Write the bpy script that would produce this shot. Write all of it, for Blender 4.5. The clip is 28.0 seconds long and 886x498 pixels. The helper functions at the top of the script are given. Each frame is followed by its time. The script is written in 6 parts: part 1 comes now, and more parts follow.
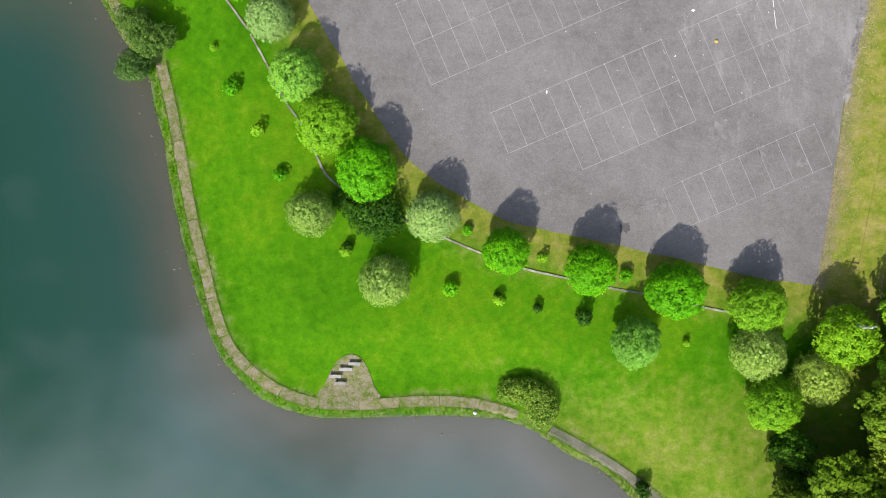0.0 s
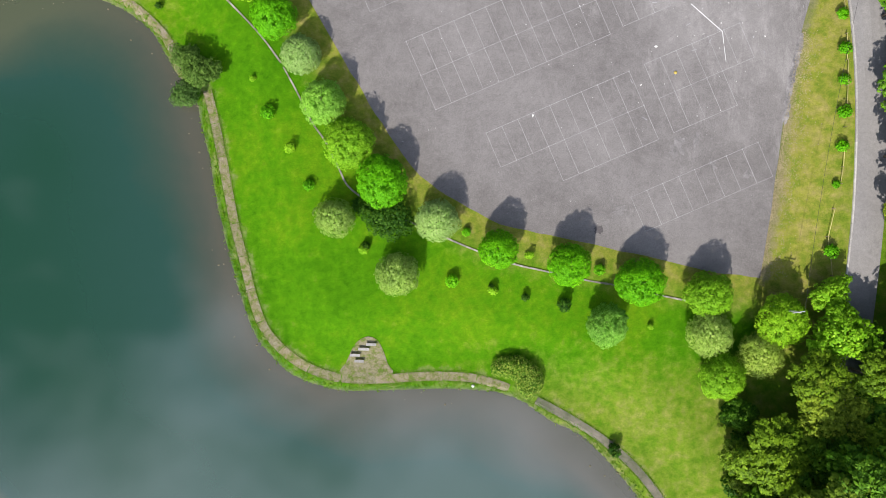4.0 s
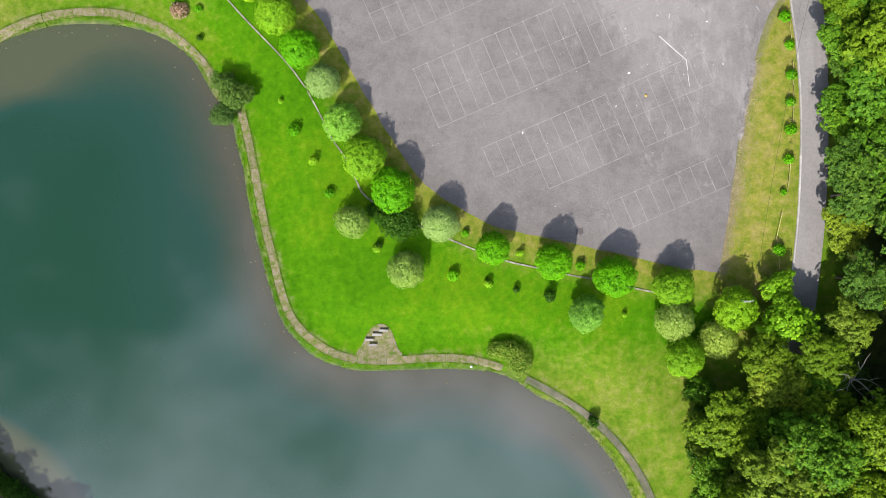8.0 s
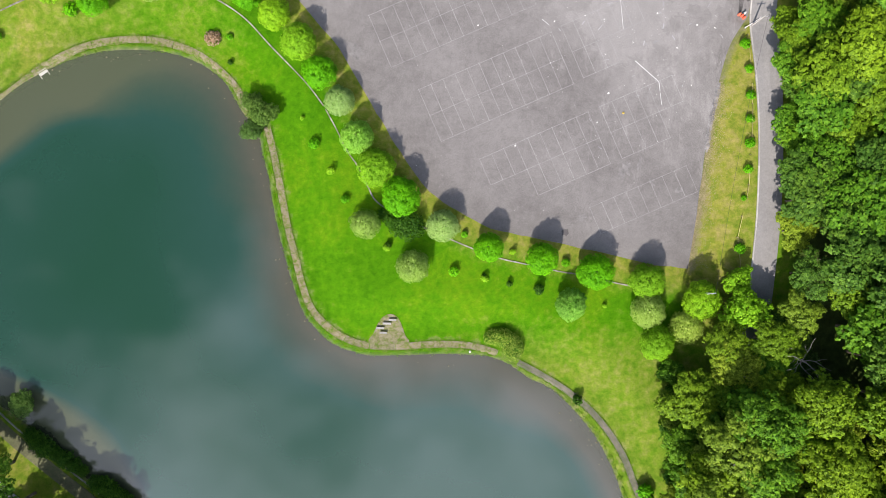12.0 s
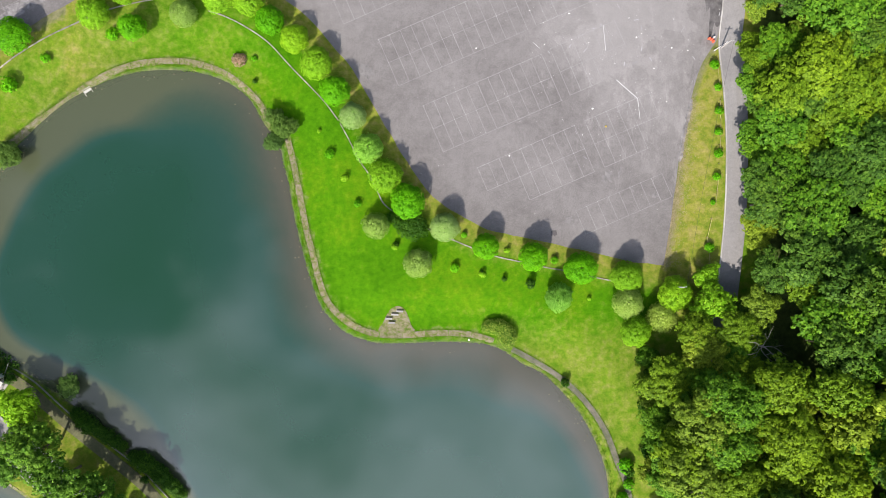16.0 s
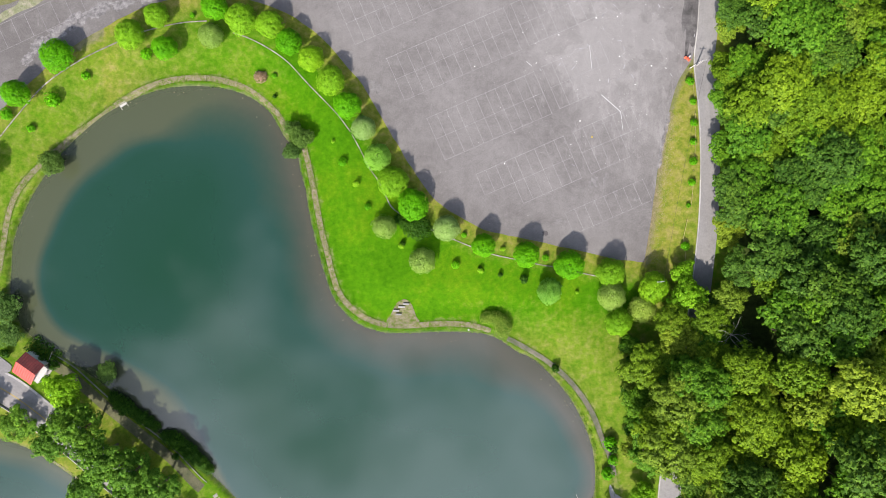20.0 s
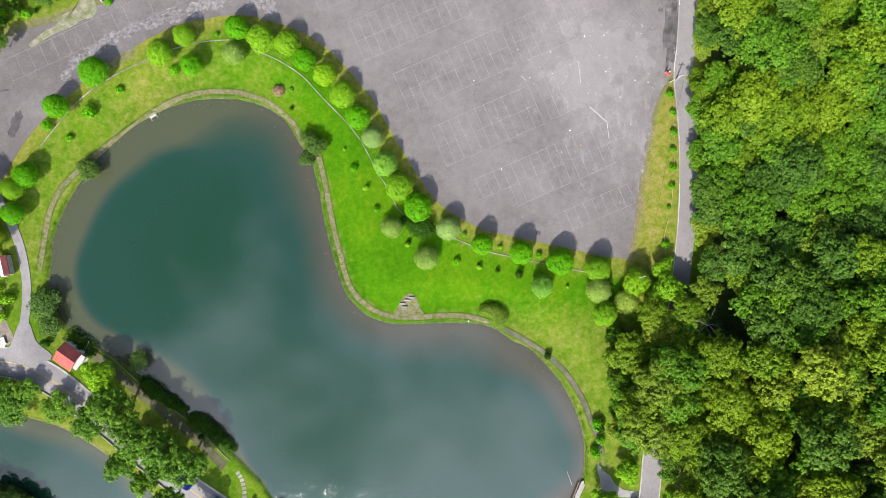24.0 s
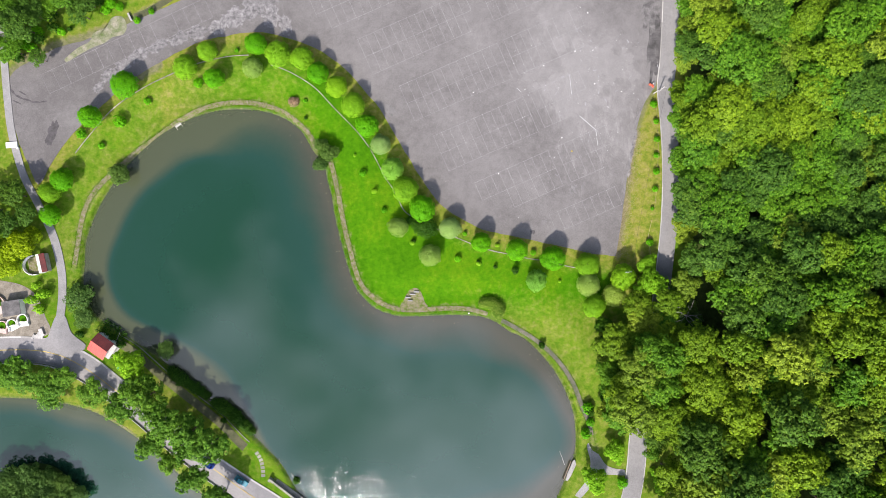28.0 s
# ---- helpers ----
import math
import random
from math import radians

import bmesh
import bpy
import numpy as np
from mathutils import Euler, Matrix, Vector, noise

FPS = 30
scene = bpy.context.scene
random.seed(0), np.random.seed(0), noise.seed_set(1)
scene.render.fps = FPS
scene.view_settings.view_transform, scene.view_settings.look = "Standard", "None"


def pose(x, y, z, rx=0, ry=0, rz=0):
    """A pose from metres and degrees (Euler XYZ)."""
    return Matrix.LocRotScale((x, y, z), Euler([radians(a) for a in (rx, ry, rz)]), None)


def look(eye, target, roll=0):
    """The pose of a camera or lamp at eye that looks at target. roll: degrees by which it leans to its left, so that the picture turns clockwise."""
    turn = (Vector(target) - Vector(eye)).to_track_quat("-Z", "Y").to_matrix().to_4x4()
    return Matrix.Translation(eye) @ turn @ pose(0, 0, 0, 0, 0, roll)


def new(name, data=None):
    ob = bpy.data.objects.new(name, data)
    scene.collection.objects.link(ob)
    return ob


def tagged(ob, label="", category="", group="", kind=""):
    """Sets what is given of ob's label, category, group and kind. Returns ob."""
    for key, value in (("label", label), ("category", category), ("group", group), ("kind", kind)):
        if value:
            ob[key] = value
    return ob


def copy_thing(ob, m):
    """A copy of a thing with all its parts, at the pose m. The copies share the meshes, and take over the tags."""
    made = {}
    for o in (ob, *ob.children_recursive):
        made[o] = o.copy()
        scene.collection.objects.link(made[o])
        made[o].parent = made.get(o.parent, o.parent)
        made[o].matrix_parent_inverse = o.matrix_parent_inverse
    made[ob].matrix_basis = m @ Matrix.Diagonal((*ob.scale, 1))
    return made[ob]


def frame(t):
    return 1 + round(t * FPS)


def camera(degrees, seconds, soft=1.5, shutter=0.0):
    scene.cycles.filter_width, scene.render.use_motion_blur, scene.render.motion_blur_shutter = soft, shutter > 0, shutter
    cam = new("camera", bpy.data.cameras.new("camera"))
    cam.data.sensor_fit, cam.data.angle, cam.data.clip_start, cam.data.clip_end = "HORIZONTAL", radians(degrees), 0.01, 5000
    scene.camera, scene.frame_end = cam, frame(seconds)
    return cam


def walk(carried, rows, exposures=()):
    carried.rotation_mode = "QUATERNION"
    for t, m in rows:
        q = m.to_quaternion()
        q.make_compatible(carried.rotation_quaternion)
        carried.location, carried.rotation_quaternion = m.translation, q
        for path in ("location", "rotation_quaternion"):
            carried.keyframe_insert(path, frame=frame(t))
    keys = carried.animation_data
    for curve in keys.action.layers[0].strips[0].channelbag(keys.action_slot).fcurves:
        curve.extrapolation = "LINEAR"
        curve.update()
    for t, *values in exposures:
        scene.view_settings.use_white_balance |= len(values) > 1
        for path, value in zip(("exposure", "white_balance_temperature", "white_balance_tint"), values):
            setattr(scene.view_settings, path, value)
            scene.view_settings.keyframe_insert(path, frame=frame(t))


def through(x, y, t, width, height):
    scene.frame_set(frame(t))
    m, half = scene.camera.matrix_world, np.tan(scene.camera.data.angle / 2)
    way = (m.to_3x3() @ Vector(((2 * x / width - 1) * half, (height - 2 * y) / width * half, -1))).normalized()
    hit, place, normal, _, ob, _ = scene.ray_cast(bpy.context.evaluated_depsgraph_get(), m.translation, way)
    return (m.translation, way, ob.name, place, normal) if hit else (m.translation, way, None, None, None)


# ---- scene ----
cam = camera(73.0, 28.0, 0.8)


def flight(t):
    """The drone climbs straight up, looking straight down, with a slow drift."""
    u = t / 28.0
    return pose(-2.957 * u + 1.198 * u**2 - 1.495 * u**3, -1.488 * u + 1.502 * u**2 - 2.017 * u**3,
                73.2 + 96.378 * u + 0.123 * u**2 - 0.343 * u**3, 0, 0, -0.698 * u + 0.972 * u**2 - 0.715 * u**3)


walk(cam, [(t, flight(t)) for t in range(29)], [(0, 0.32, 6640, 12), (8, 0.46, 6800, 15), (16, 0.5, 6800, 15), (28, 0.5, 6700, 16)])

# ---- sky and sun ----
SUN_ELEVATION = 42.3
SUN_FROM = Vector((-0.374, -0.927, 0))
world = bpy.data.worlds.new("sky")
scene.world = world
world.use_nodes = True
wt = world.node_tree
wt.nodes.clear()
w_out, w_bg, w_sky = wt.nodes.new("ShaderNodeOutputWorld"), wt.nodes.new("ShaderNodeBackground"), wt.nodes.new("ShaderNodeTexSky")
w_sky.sky_type, w_sky.sun_disc = "NISHITA", False
w_sky.sun_elevation = radians(SUN_ELEVATION)
w_sky.sun_rotation = math.atan2(SUN_FROM.x, SUN_FROM.y)
w_coord, w_noise, w_ramp, w_mix = (wt.nodes.new(n) for n in ("ShaderNodeTexCoord", "ShaderNodeTexNoise", "ShaderNodeValToRGB", "ShaderNodeMixRGB"))
w_noise.inputs["Scale"].default_value, w_noise.inputs["Detail"].default_value = 4.6, 6.0
w_ramp.color_ramp.elements[0].position, w_ramp.color_ramp.elements[1].position = 0.58, 0.92
w_mix.inputs[2].default_value = (15.8, 17.6, 22.0, 1)
wt.links.new(w_coord.outputs["Generated"], w_noise.inputs["Vector"])
w_axes, w_bank = wt.nodes.new("ShaderNodeSeparateXYZ"), wt.nodes.new("ShaderNodeMath")
w_bank.operation = "MULTIPLY_ADD"  # the clouds thicken towards the sun's side
w_bank.inputs[1].default_value = -1.05
wt.links.new(w_coord.outputs["Generated"], w_axes.inputs[0])
wt.links.new(w_axes.outputs["Y"], w_bank.inputs[0])
wt.links.new(w_noise.outputs["Fac"], w_bank.inputs[2])
wt.links.new(w_bank.outputs[0], w_ramp.inputs[0])
wt.links.new(w_ramp.outputs[0], w_mix.inputs[0])
wt.links.new(w_sky.outputs[0], w_mix.inputs[1])
wt.links.new(w_mix.outputs[0], w_bg.inputs[0])
wt.links.new(w_bg.outputs[0], w_out.inputs[0])
w_bg.inputs[1].default_value = 0.075
sun = new("sun", bpy.data.lights.new("sun", "SUN"))
sun.data.energy, sun.data.angle, sun.data.color = 4.6, radians(0.55), (1.0, 0.96, 0.89)
sun.matrix_world = look(Vector((0, 0, 0)) + SUN_FROM.normalized() * 200 * math.cos(radians(SUN_ELEVATION)) + Vector((0, 0, 200 * math.sin(radians(SUN_ELEVATION)))), (0, 0, 0))

# ---- materials ----


def nodes(name):
    m = bpy.data.materials.new(name)
    m.use_nodes = True
    t = m.node_tree
    return m, t, t.nodes["Principled BSDF"], lambda kind: t.nodes.new("ShaderNode" + kind)


def noise_node(t, make, scale, detail=4.0, rough=0.55, vector=None):
    n = make("TexNoise")
    n.inputs["Scale"].default_value, n.inputs["Detail"].default_value, n.inputs["Roughness"].default_value = scale, detail, rough
    if vector is not None:
        t.links.new(vector, n.inputs["Vector"])
    return n


def ramp_node(t, make, fac, stops):
    r = make("ValToRGB")
    while len(r.color_ramp.elements) < len(stops):
        r.color_ramp.elements.new(0.5)
    for e, (p, c) in zip(r.color_ramp.elements, stops):
        e.position, e.color = p, (*c, 1)
    t.links.new(fac, r.inputs[0])
    return r.outputs[0]


def mix_node(t, make, kind, fac, a, b):
    x = make("MixRGB")
    x.blend_type = kind
    for value, socket in ((fac, x.inputs[0]), (a, x.inputs[1]), (b, x.inputs[2])):
        if isinstance(value, (int, float)):
            socket.default_value = value
        elif isinstance(value, tuple):
            socket.default_value = (*value, 1)
        else:
            t.links.new(value, socket)
    return x.outputs[0]


def bump_node(t, make, bsdf, height, strength, distance):
    b = make("Bump")
    b.inputs["Strength"].default_value, b.inputs["Distance"].default_value = strength, distance
    t.links.new(height, b.inputs["Height"])
    t.links.new(b.outputs[0], bsdf.inputs["Normal"])


def surface(name, dark, light, coarse=0.2, fine=3.0, rough=0.85, bump=0.3, depth=0.02, metal=0.0, spread=0.25):
    """A weathered surface: two scales of stain and grain over world coordinates, and some difference from piece to piece."""
    m, t, bsdf, make = nodes(name)
    place = make("NewGeometry").outputs["Position"]
    big, small = noise_node(t, make, coarse, 5, 0.6, place), noise_node(t, make, fine, 6, 0.7, place)
    col = ramp_node(t, make, big.outputs["Fac"], [(0.3, dark), (0.7, light)])
    grain = ramp_node(t, make, small.outputs["Fac"], [(0.3, (0.62,) * 3), (0.7, (1.25,) * 3)])
    col = mix_node(t, make, "MULTIPLY", 0.8, col, grain)
    piece = ramp_node(t, make, make("ObjectInfo").outputs["Random"], [(0.0, (1 - spread,) * 3), (1.0, (1 + spread,) * 3)])
    col = mix_node(t, make, "MULTIPLY", 1.0, col, piece)
    t.links.new(col, bsdf.inputs["Base Color"])
    bsdf.inputs["Roughness"].default_value, bsdf.inputs["Metallic"].default_value = rough, metal
    bump_node(t, make, bsdf, small.outputs["Fac"], bump, depth)
    return m


def leaf_material(name, dark, mid, light, through=0.36):
    """Leaves: every leaf cluster its own tone, every tree its own shade, with light passing through."""
    m, t, bsdf, make = nodes(name)
    geo, info = make("NewGeometry"), make("ObjectInfo")
    col = ramp_node(t, make, geo.outputs["Random Per Island"], [(0.0, dark), (0.5, mid), (1.0, light)])
    shade = ramp_node(t, make, info.outputs["Random"], [(0.0, (0.86, 0.90, 0.90)), (0.5, (1.0, 1.0, 1.0)), (1.0, (1.2, 1.1, 0.92))])
    col = mix_node(t, make, "MULTIPLY", 1.0, col, shade)
    patch = noise_node(t, make, 0.35, 3, 0.5, geo.outputs["Position"])
    col = mix_node(t, make, "MULTIPLY", 0.6, col, ramp_node(t, make, patch.outputs["Fac"], [(0.3, (0.7, 0.75, 0.7)), (0.7, (1.2, 1.15, 1.0))]))
    t.links.new(col, bsdf.inputs["Base Color"])
    bsdf.inputs["Roughness"].default_value = 0.55
    bsdf.inputs["Specular IOR Level"].default_value = 0.1
    trans, add = make("BsdfTranslucent"), make("MixShader")
    t.links.new(col, trans.inputs[0])
    add.inputs[0].default_value = through
    t.links.new(bsdf.outputs[0], add.inputs[1])
    t.links.new(trans.outputs[0], add.inputs[2])
    t.links.new(add.outputs[0], t.nodes["Material Output"].inputs[0])
    return m


def ground_material():
    """Mown lawn that turns to dry verge, bare earth and lake mud by the attributes of the ground sheet."""
    m, t, bsdf, make = nodes("lawn")
    place = make("NewGeometry").outputs["Position"]
    big, mid, fine = noise_node(t, make, 0.05, 5, 0.6, place), noise_node(t, make, 0.6, 6, 0.65, place), noise_node(t, make, 6.0, 8, 0.9, place)
    tone = mix_node(t, make, "MIX", 0.4, big.outputs["Fac"], mid.outputs["Fac"])
    lawn = ramp_node(t, make, tone, [(0.36, (0.030, 0.128, 0.002)), (0.5, (0.055, 0.182, 0.003)), (0.68, (0.115, 0.222, 0.006))])
    dry_col = ramp_node(t, make, mid.outputs["Fac"], [(0.3, (0.125, 0.180, 0.018)), (0.5, (0.200, 0.218, 0.034)), (0.7, (0.275, 0.245, 0.080))])
    mud = ramp_node(t, make, mid.outputs["Fac"], [(0.3, (0.085, 0.090, 0.055)), (0.7, (0.165, 0.160, 0.105))])
    earth = ramp_node(t, make, mid.outputs["Fac"], [(0.3, (0.11, 0.125, 0.045)), (0.7, (0.21, 0.205, 0.11))])

    def edge(attribute, lo, hi):
        a = make("Attribute")
        a.attribute_name = attribute
        r = make("MapRange")
        wobble = make("Math")
        wobble.operation = "MULTIPLY_ADD"
        t.links.new(mid.outputs["Fac"], wobble.inputs[0])
        wobble.inputs[1].default_value = 0.7
        t.links.new(a.outputs["Fac"], wobble.inputs[2])
        t.links.new(wobble.outputs[0], r.inputs[0])
        r.inputs[1].default_value, r.inputs[2].default_value = lo + 0.35, hi + 0.35
        return r.outputs[0]
    col = mix_node(t, make, "MIX", edge("dry", 0.08, 0.95), lawn, dry_col)
    col = mix_node(t, make, "MIX", edge("bare", 0.35, 0.65), col, earth)
    wet = make("Attribute")
    wet.attribute_name = "mud"
    col = mix_node(t, make, "MIX", wet.outputs["Fac"], col, mud)
    # a darker ground colour under the eastern wood and on the island
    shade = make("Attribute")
    shade.attribute_name = "dark_floor"
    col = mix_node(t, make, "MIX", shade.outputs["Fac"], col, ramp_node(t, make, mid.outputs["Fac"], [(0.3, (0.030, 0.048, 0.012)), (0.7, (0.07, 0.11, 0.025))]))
    grain = ramp_node(t, make, fine.outputs["Fac"], [(0.34, (0.42, 0.50, 0.5)), (0.66, (1.52, 1.42, 1.4))])
    col = mix_node(t, make, "MULTIPLY", 0.6, col, grain)
    clump = noise_node(t, make, 1.1, 6, 0.75, place)
    col = mix_node(t, make, "MULTIPLY", 0.75, col, ramp_node(t, make, clump.outputs["Fac"], [(0.34, (0.74, 0.78, 0.8)), (0.66, (1.26, 1.20, 1.2))]))
    t.links.new(col, bsdf.inputs["Base Color"])
    bsdf.inputs["Roughness"].default_value = 0.9
    bsdf.inputs["Specular IOR Level"].default_value = 0.04
    bump_node(t, make, bsdf, fine.outputs["Fac"], 0.5, 0.06)
    return m


def arithmetic(t, make, operation, *values):
    n = make("Math")
    n.operation = operation
    for value, socket in zip(values, n.inputs):
        if isinstance(value, (int, float)):
            socket.default_value = value
        else:
            t.links.new(value, socket)
    return n.outputs[0]


def divided(t, make, value, by):
    n = make("Math")
    n.operation = "DIVIDE"
    t.links.new(value, n.inputs[0])
    n.inputs[1].default_value = by
    return n.outputs[0]


def asphalt_material(name, dark, light, chalk, grain=0.8):
    m, t, bsdf, make = nodes(name)
    place = make("NewGeometry").outputs["Position"]
    big, mid, fine = noise_node(t, make, 0.05, 6, 0.6, place), noise_node(t, make, 0.45, 8, 0.8, place), noise_node(t, make, 6.0, 6, 0.9, place)
    speck = make("TexVoronoi")
    speck.inputs["Scale"].default_value = 1.1
    t.links.new(place, speck.inputs["Vector"])
    col = ramp_node(t, make, big.outputs["Fac"], [(0.35, dark), (0.65, light)])
    col = mix_node(t, make, "MULTIPLY", 0.7, col, ramp_node(t, make, mid.outputs["Fac"], [(0.3, (0.92, 0.91, 0.90)), (0.7, (1.09, 1.09, 1.08))]))
    col = mix_node(t, make, "MULTIPLY", grain, col, ramp_node(t, make, fine.outputs["Fac"], [(0.36, (0.62,) * 3), (0.64, (1.36,) * 3)]))
    grit = noise_node(t, make, 15.0, 3, 0.8, place)
    col = mix_node(t, make, "MULTIPLY", grain, col, ramp_node(t, make, grit.outputs["Fac"], [(0.38, (0.80,) * 3), (0.62, (1.18,) * 3)]))
    patchy = noise_node(t, make, 2.0, 5, 0.75, place)
    col = mix_node(t, make, "MULTIPLY", 0.8, col, ramp_node(t, make, patchy.outputs["Fac"], [(0.32, (0.82,) * 3), (0.68, (1.18,) * 3)]))
    # the most driven-on part, where the surface has worn pale and dusty
    far = make("VectorMath")
    far.operation = "DISTANCE"
    t.links.new(place, far.inputs[0])
    far.inputs[1].default_value = (36, 62, 0)
    reach = ramp_node(t, make, divided(t, make, far.outputs["Value"], 120.0), [(0.0, (0.21,) * 3), (1.0, (0.0,) * 3)])
    worn = mix_node(t, make, "MIX", 0.5, big.outputs["Fac"], mid.outputs["Fac"])
    worn = mix_node(t, make, "ADD", 1.0, worn, reach)
    worn = ramp_node(t, make, worn, [(0.46, (0, 0, 0)), (0.66, (0.28, 0.28, 0.28)), (0.90, (0.72, 0.72, 0.72))])
    chalky = mix_node(t, make, "MULTIPLY", 0.8, chalk, ramp_node(t, make, fine.outputs["Fac"], [(0.36, (0.66,) * 3), (0.64, (1.32,) * 3)]))
    col = mix_node(t, make, "MIX", worn, col, chalky)
    # pale smears dragged across it
    turned = make("Mapping")
    turned.inputs["Rotation"].default_value, turned.inputs["Scale"].default_value = (0, 0, 0.45), (0.5, 0.16, 0.5)
    t.links.new(place, turned.inputs["Vector"])
    smear = noise_node(t, make, 1.0, 8, 0.72, turned.outputs[0])
    near = make("VectorMath")
    near.operation = "DISTANCE"
    t.links.new(place, near.inputs[0])
    near.inputs[1].default_value = (46, 32, 0)
    around = ramp_node(t, make, divided(t, make, near.outputs["Value"], 34.0), [(0.0, (0.16,) * 3), (1.0, (0.0,) * 3)])
    smear = ramp_node(t, make, mix_node(t, make, "ADD", 1.0, smear.outputs["Fac"], around), [(0.62, (0, 0, 0)), (0.80, (0.6,) * 3)])
    col = mix_node(t, make, "MIX", smear, col, chalky)
    # scoured, dusty ground with a ragged outline
    heap = make("VectorMath")
    heap.operation = "DISTANCE"
    t.links.new(place, heap.inputs[0])
    heap.inputs[1].default_value = (37, 47, 0)
    ragged = noise_node(t, make, 0.11, 9, 0.68, place)
    scour = arithmetic(t, make, "MULTIPLY_ADD", ragged.outputs["Fac"], 1.7, arithmetic(t, make, "MULTIPLY", heap.outputs["Value"], -1 / 30))
    scour = ramp_node(t, make, scour, [(0.26, (0, 0, 0)), (0.30, (0.12,) * 3), (0.50, (0.18,) * 3), (0.535, (0.46,) * 3)])
    col = mix_node(t, make, "MIX", scour, col, chalky)
    dots = ramp_node(t, make, speck.outputs["Distance"], [(0.035, (0.55 * grain,) * 3), (0.055, (0, 0, 0))])
    col = mix_node(t, make, "MIX", dots, col, (0.5, 0.5, 0.48))
    t.links.new(col, bsdf.inputs["Base Color"])
    bsdf.inputs["Roughness"].default_value = 0.85
    bump_node(t, make, bsdf, fine.outputs["Fac"], 0.4, 0.02)
    return m


def water_material():
    """Murky lake water: a greenish body that hides the bed as it gets deeper, under a mirroring surface with scattered wavelets."""
    m, t, bsdf, make = nodes("lake_water")
    place = make("NewGeometry").outputs["Position"]
    deep, silt = make("Attribute"), make("Attribute")
    deep.attribute_name, silt.attribute_name = "depth", "silt"
    cloud, fleck = noise_node(t, make, 0.06, 6, 0.6, place), noise_node(t, make, 0.5, 5, 0.6, place)
    shift = arithmetic(t, make, "MULTIPLY_ADD", cloud.outputs["Fac"], 0.22, arithmetic(t, make, "SUBTRACT", deep.outputs["Fac"], 0.11))
    shift = arithmetic(t, make, "MULTIPLY_ADD", fleck.outputs["Fac"], 0.06, arithmetic(t, make, "SUBTRACT", shift, 0.03))
    shelf = mix_node(t, make, "MIX", silt.outputs["Fac"], (0.078, 0.092, 0.051), (0.080, 0.079, 0.056))
    shelf = mix_node(t, make, "MULTIPLY", 1.0, shelf, ramp_node(t, make, shift, [(0.0, (1.15,) * 3), (0.35, (0.80,) * 3)]))
    col = mix_node(t, make, "MIX", ramp_node(t, make, shift, [(0.25, (0, 0, 0)), (0.62, (1, 1, 1))]), shelf, (0.014, 0.052, 0.036))
    col = mix_node(t, make, "MIX", ramp_node(t, make, shift, [(0.62, (0, 0, 0)), (1.0, (1, 1, 1))]), col, (0.007, 0.044, 0.020))
    t.links.new(col, bsdf.inputs["Base Color"])
    bsdf.inputs["IOR"].default_value, bsdf.inputs["Specular IOR Level"].default_value = 1.48, 1.0
    # small wavelets that a breeze from the south-west raises over the open southern end
    cells, axes, chance = make("TexVoronoi"), make("SeparateXYZ"), make("SeparateColor")
    cells.inputs["Scale"].default_value = 3.6
    t.links.new(place, cells.inputs["Vector"])
    t.links.new(cells.outputs["Color"], chance.inputs[0])
    t.links.new(place, axes.inputs[0])
    breeze = make("MapRange")
    t.links.new(axes.outputs["Y"], breeze.inputs[0])
    breeze.inputs[1].default_value, breeze.inputs[2].default_value, breeze.inputs[3].default_value, breeze.inputs[4].default_value = -36.0, -72.0, 0.0, 1.0
    gusts = noise_node(t, make, 0.35, 3, 0.6, place)
    often = arithmetic(t, make, "MULTIPLY", arithmetic(t, make, "POWER", breeze.outputs[0], 2.2), arithmetic(t, make, "MULTIPLY", gusts.outputs["Fac"], 0.62))
    raised = arithmetic(t, make, "MULTIPLY", arithmetic(t, make, "LESS_THAN", chance.outputs[2], often), arithmetic(t, make, "LESS_THAN", cells.outputs["Distance"], 0.38))
    slope = arithmetic(t, make, "MULTIPLY_ADD", arithmetic(t, make, "POWER", chance.outputs[1], 0.7), 0.078, 0.146)
    slope = arithmetic(t, make, "MULTIPLY_ADD", arithmetic(t, make, "POWER", chance.outputs[1], 18.0), 0.05, slope)
    slope = arithmetic(t, make, "MULTIPLY", slope, raised)
    bearing = arithmetic(t, make, "MULTIPLY_ADD", chance.outputs[0], 0.28, math.atan2(SUN_FROM.y, SUN_FROM.x) - 0.06)
    tilt, norm = make("CombineXYZ"), make("VectorMath")
    t.links.new(arithmetic(t, make, "MULTIPLY", arithmetic(t, make, "COSINE", bearing), slope), tilt.inputs[0])
    t.links.new(arithmetic(t, make, "MULTIPLY", arithmetic(t, make, "SINE", bearing), slope), tilt.inputs[1])
    tilt.inputs[2].default_value = 1.0
    norm.operation = "NORMALIZE"
    t.links.new(tilt.outputs[0], norm.inputs[0])
    t.links.new(norm.outputs[0], bsdf.inputs["Normal"])
    t.links.new(arithmetic(t, make, "MULTIPLY_ADD", raised, 0.10, 0.06), bsdf.inputs["Roughness"])
    clear, out = make("BsdfTransparent"), make("MixShader")
    clear.inputs[0].default_value = (0.52, 0.60, 0.40, 1)
    body = ramp_node(t, make, shift, [(0.02, (0.70,) * 3), (0.30, (1.0,) * 3)])
    t.links.new(body, out.inputs[0])
    t.links.new(clear.outputs[0], out.inputs[1])
    t.links.new(bsdf.outputs[0], out.inputs[2])
    t.links.new(out.outputs[0], t.nodes["Material Output"].inputs[0])
    return m


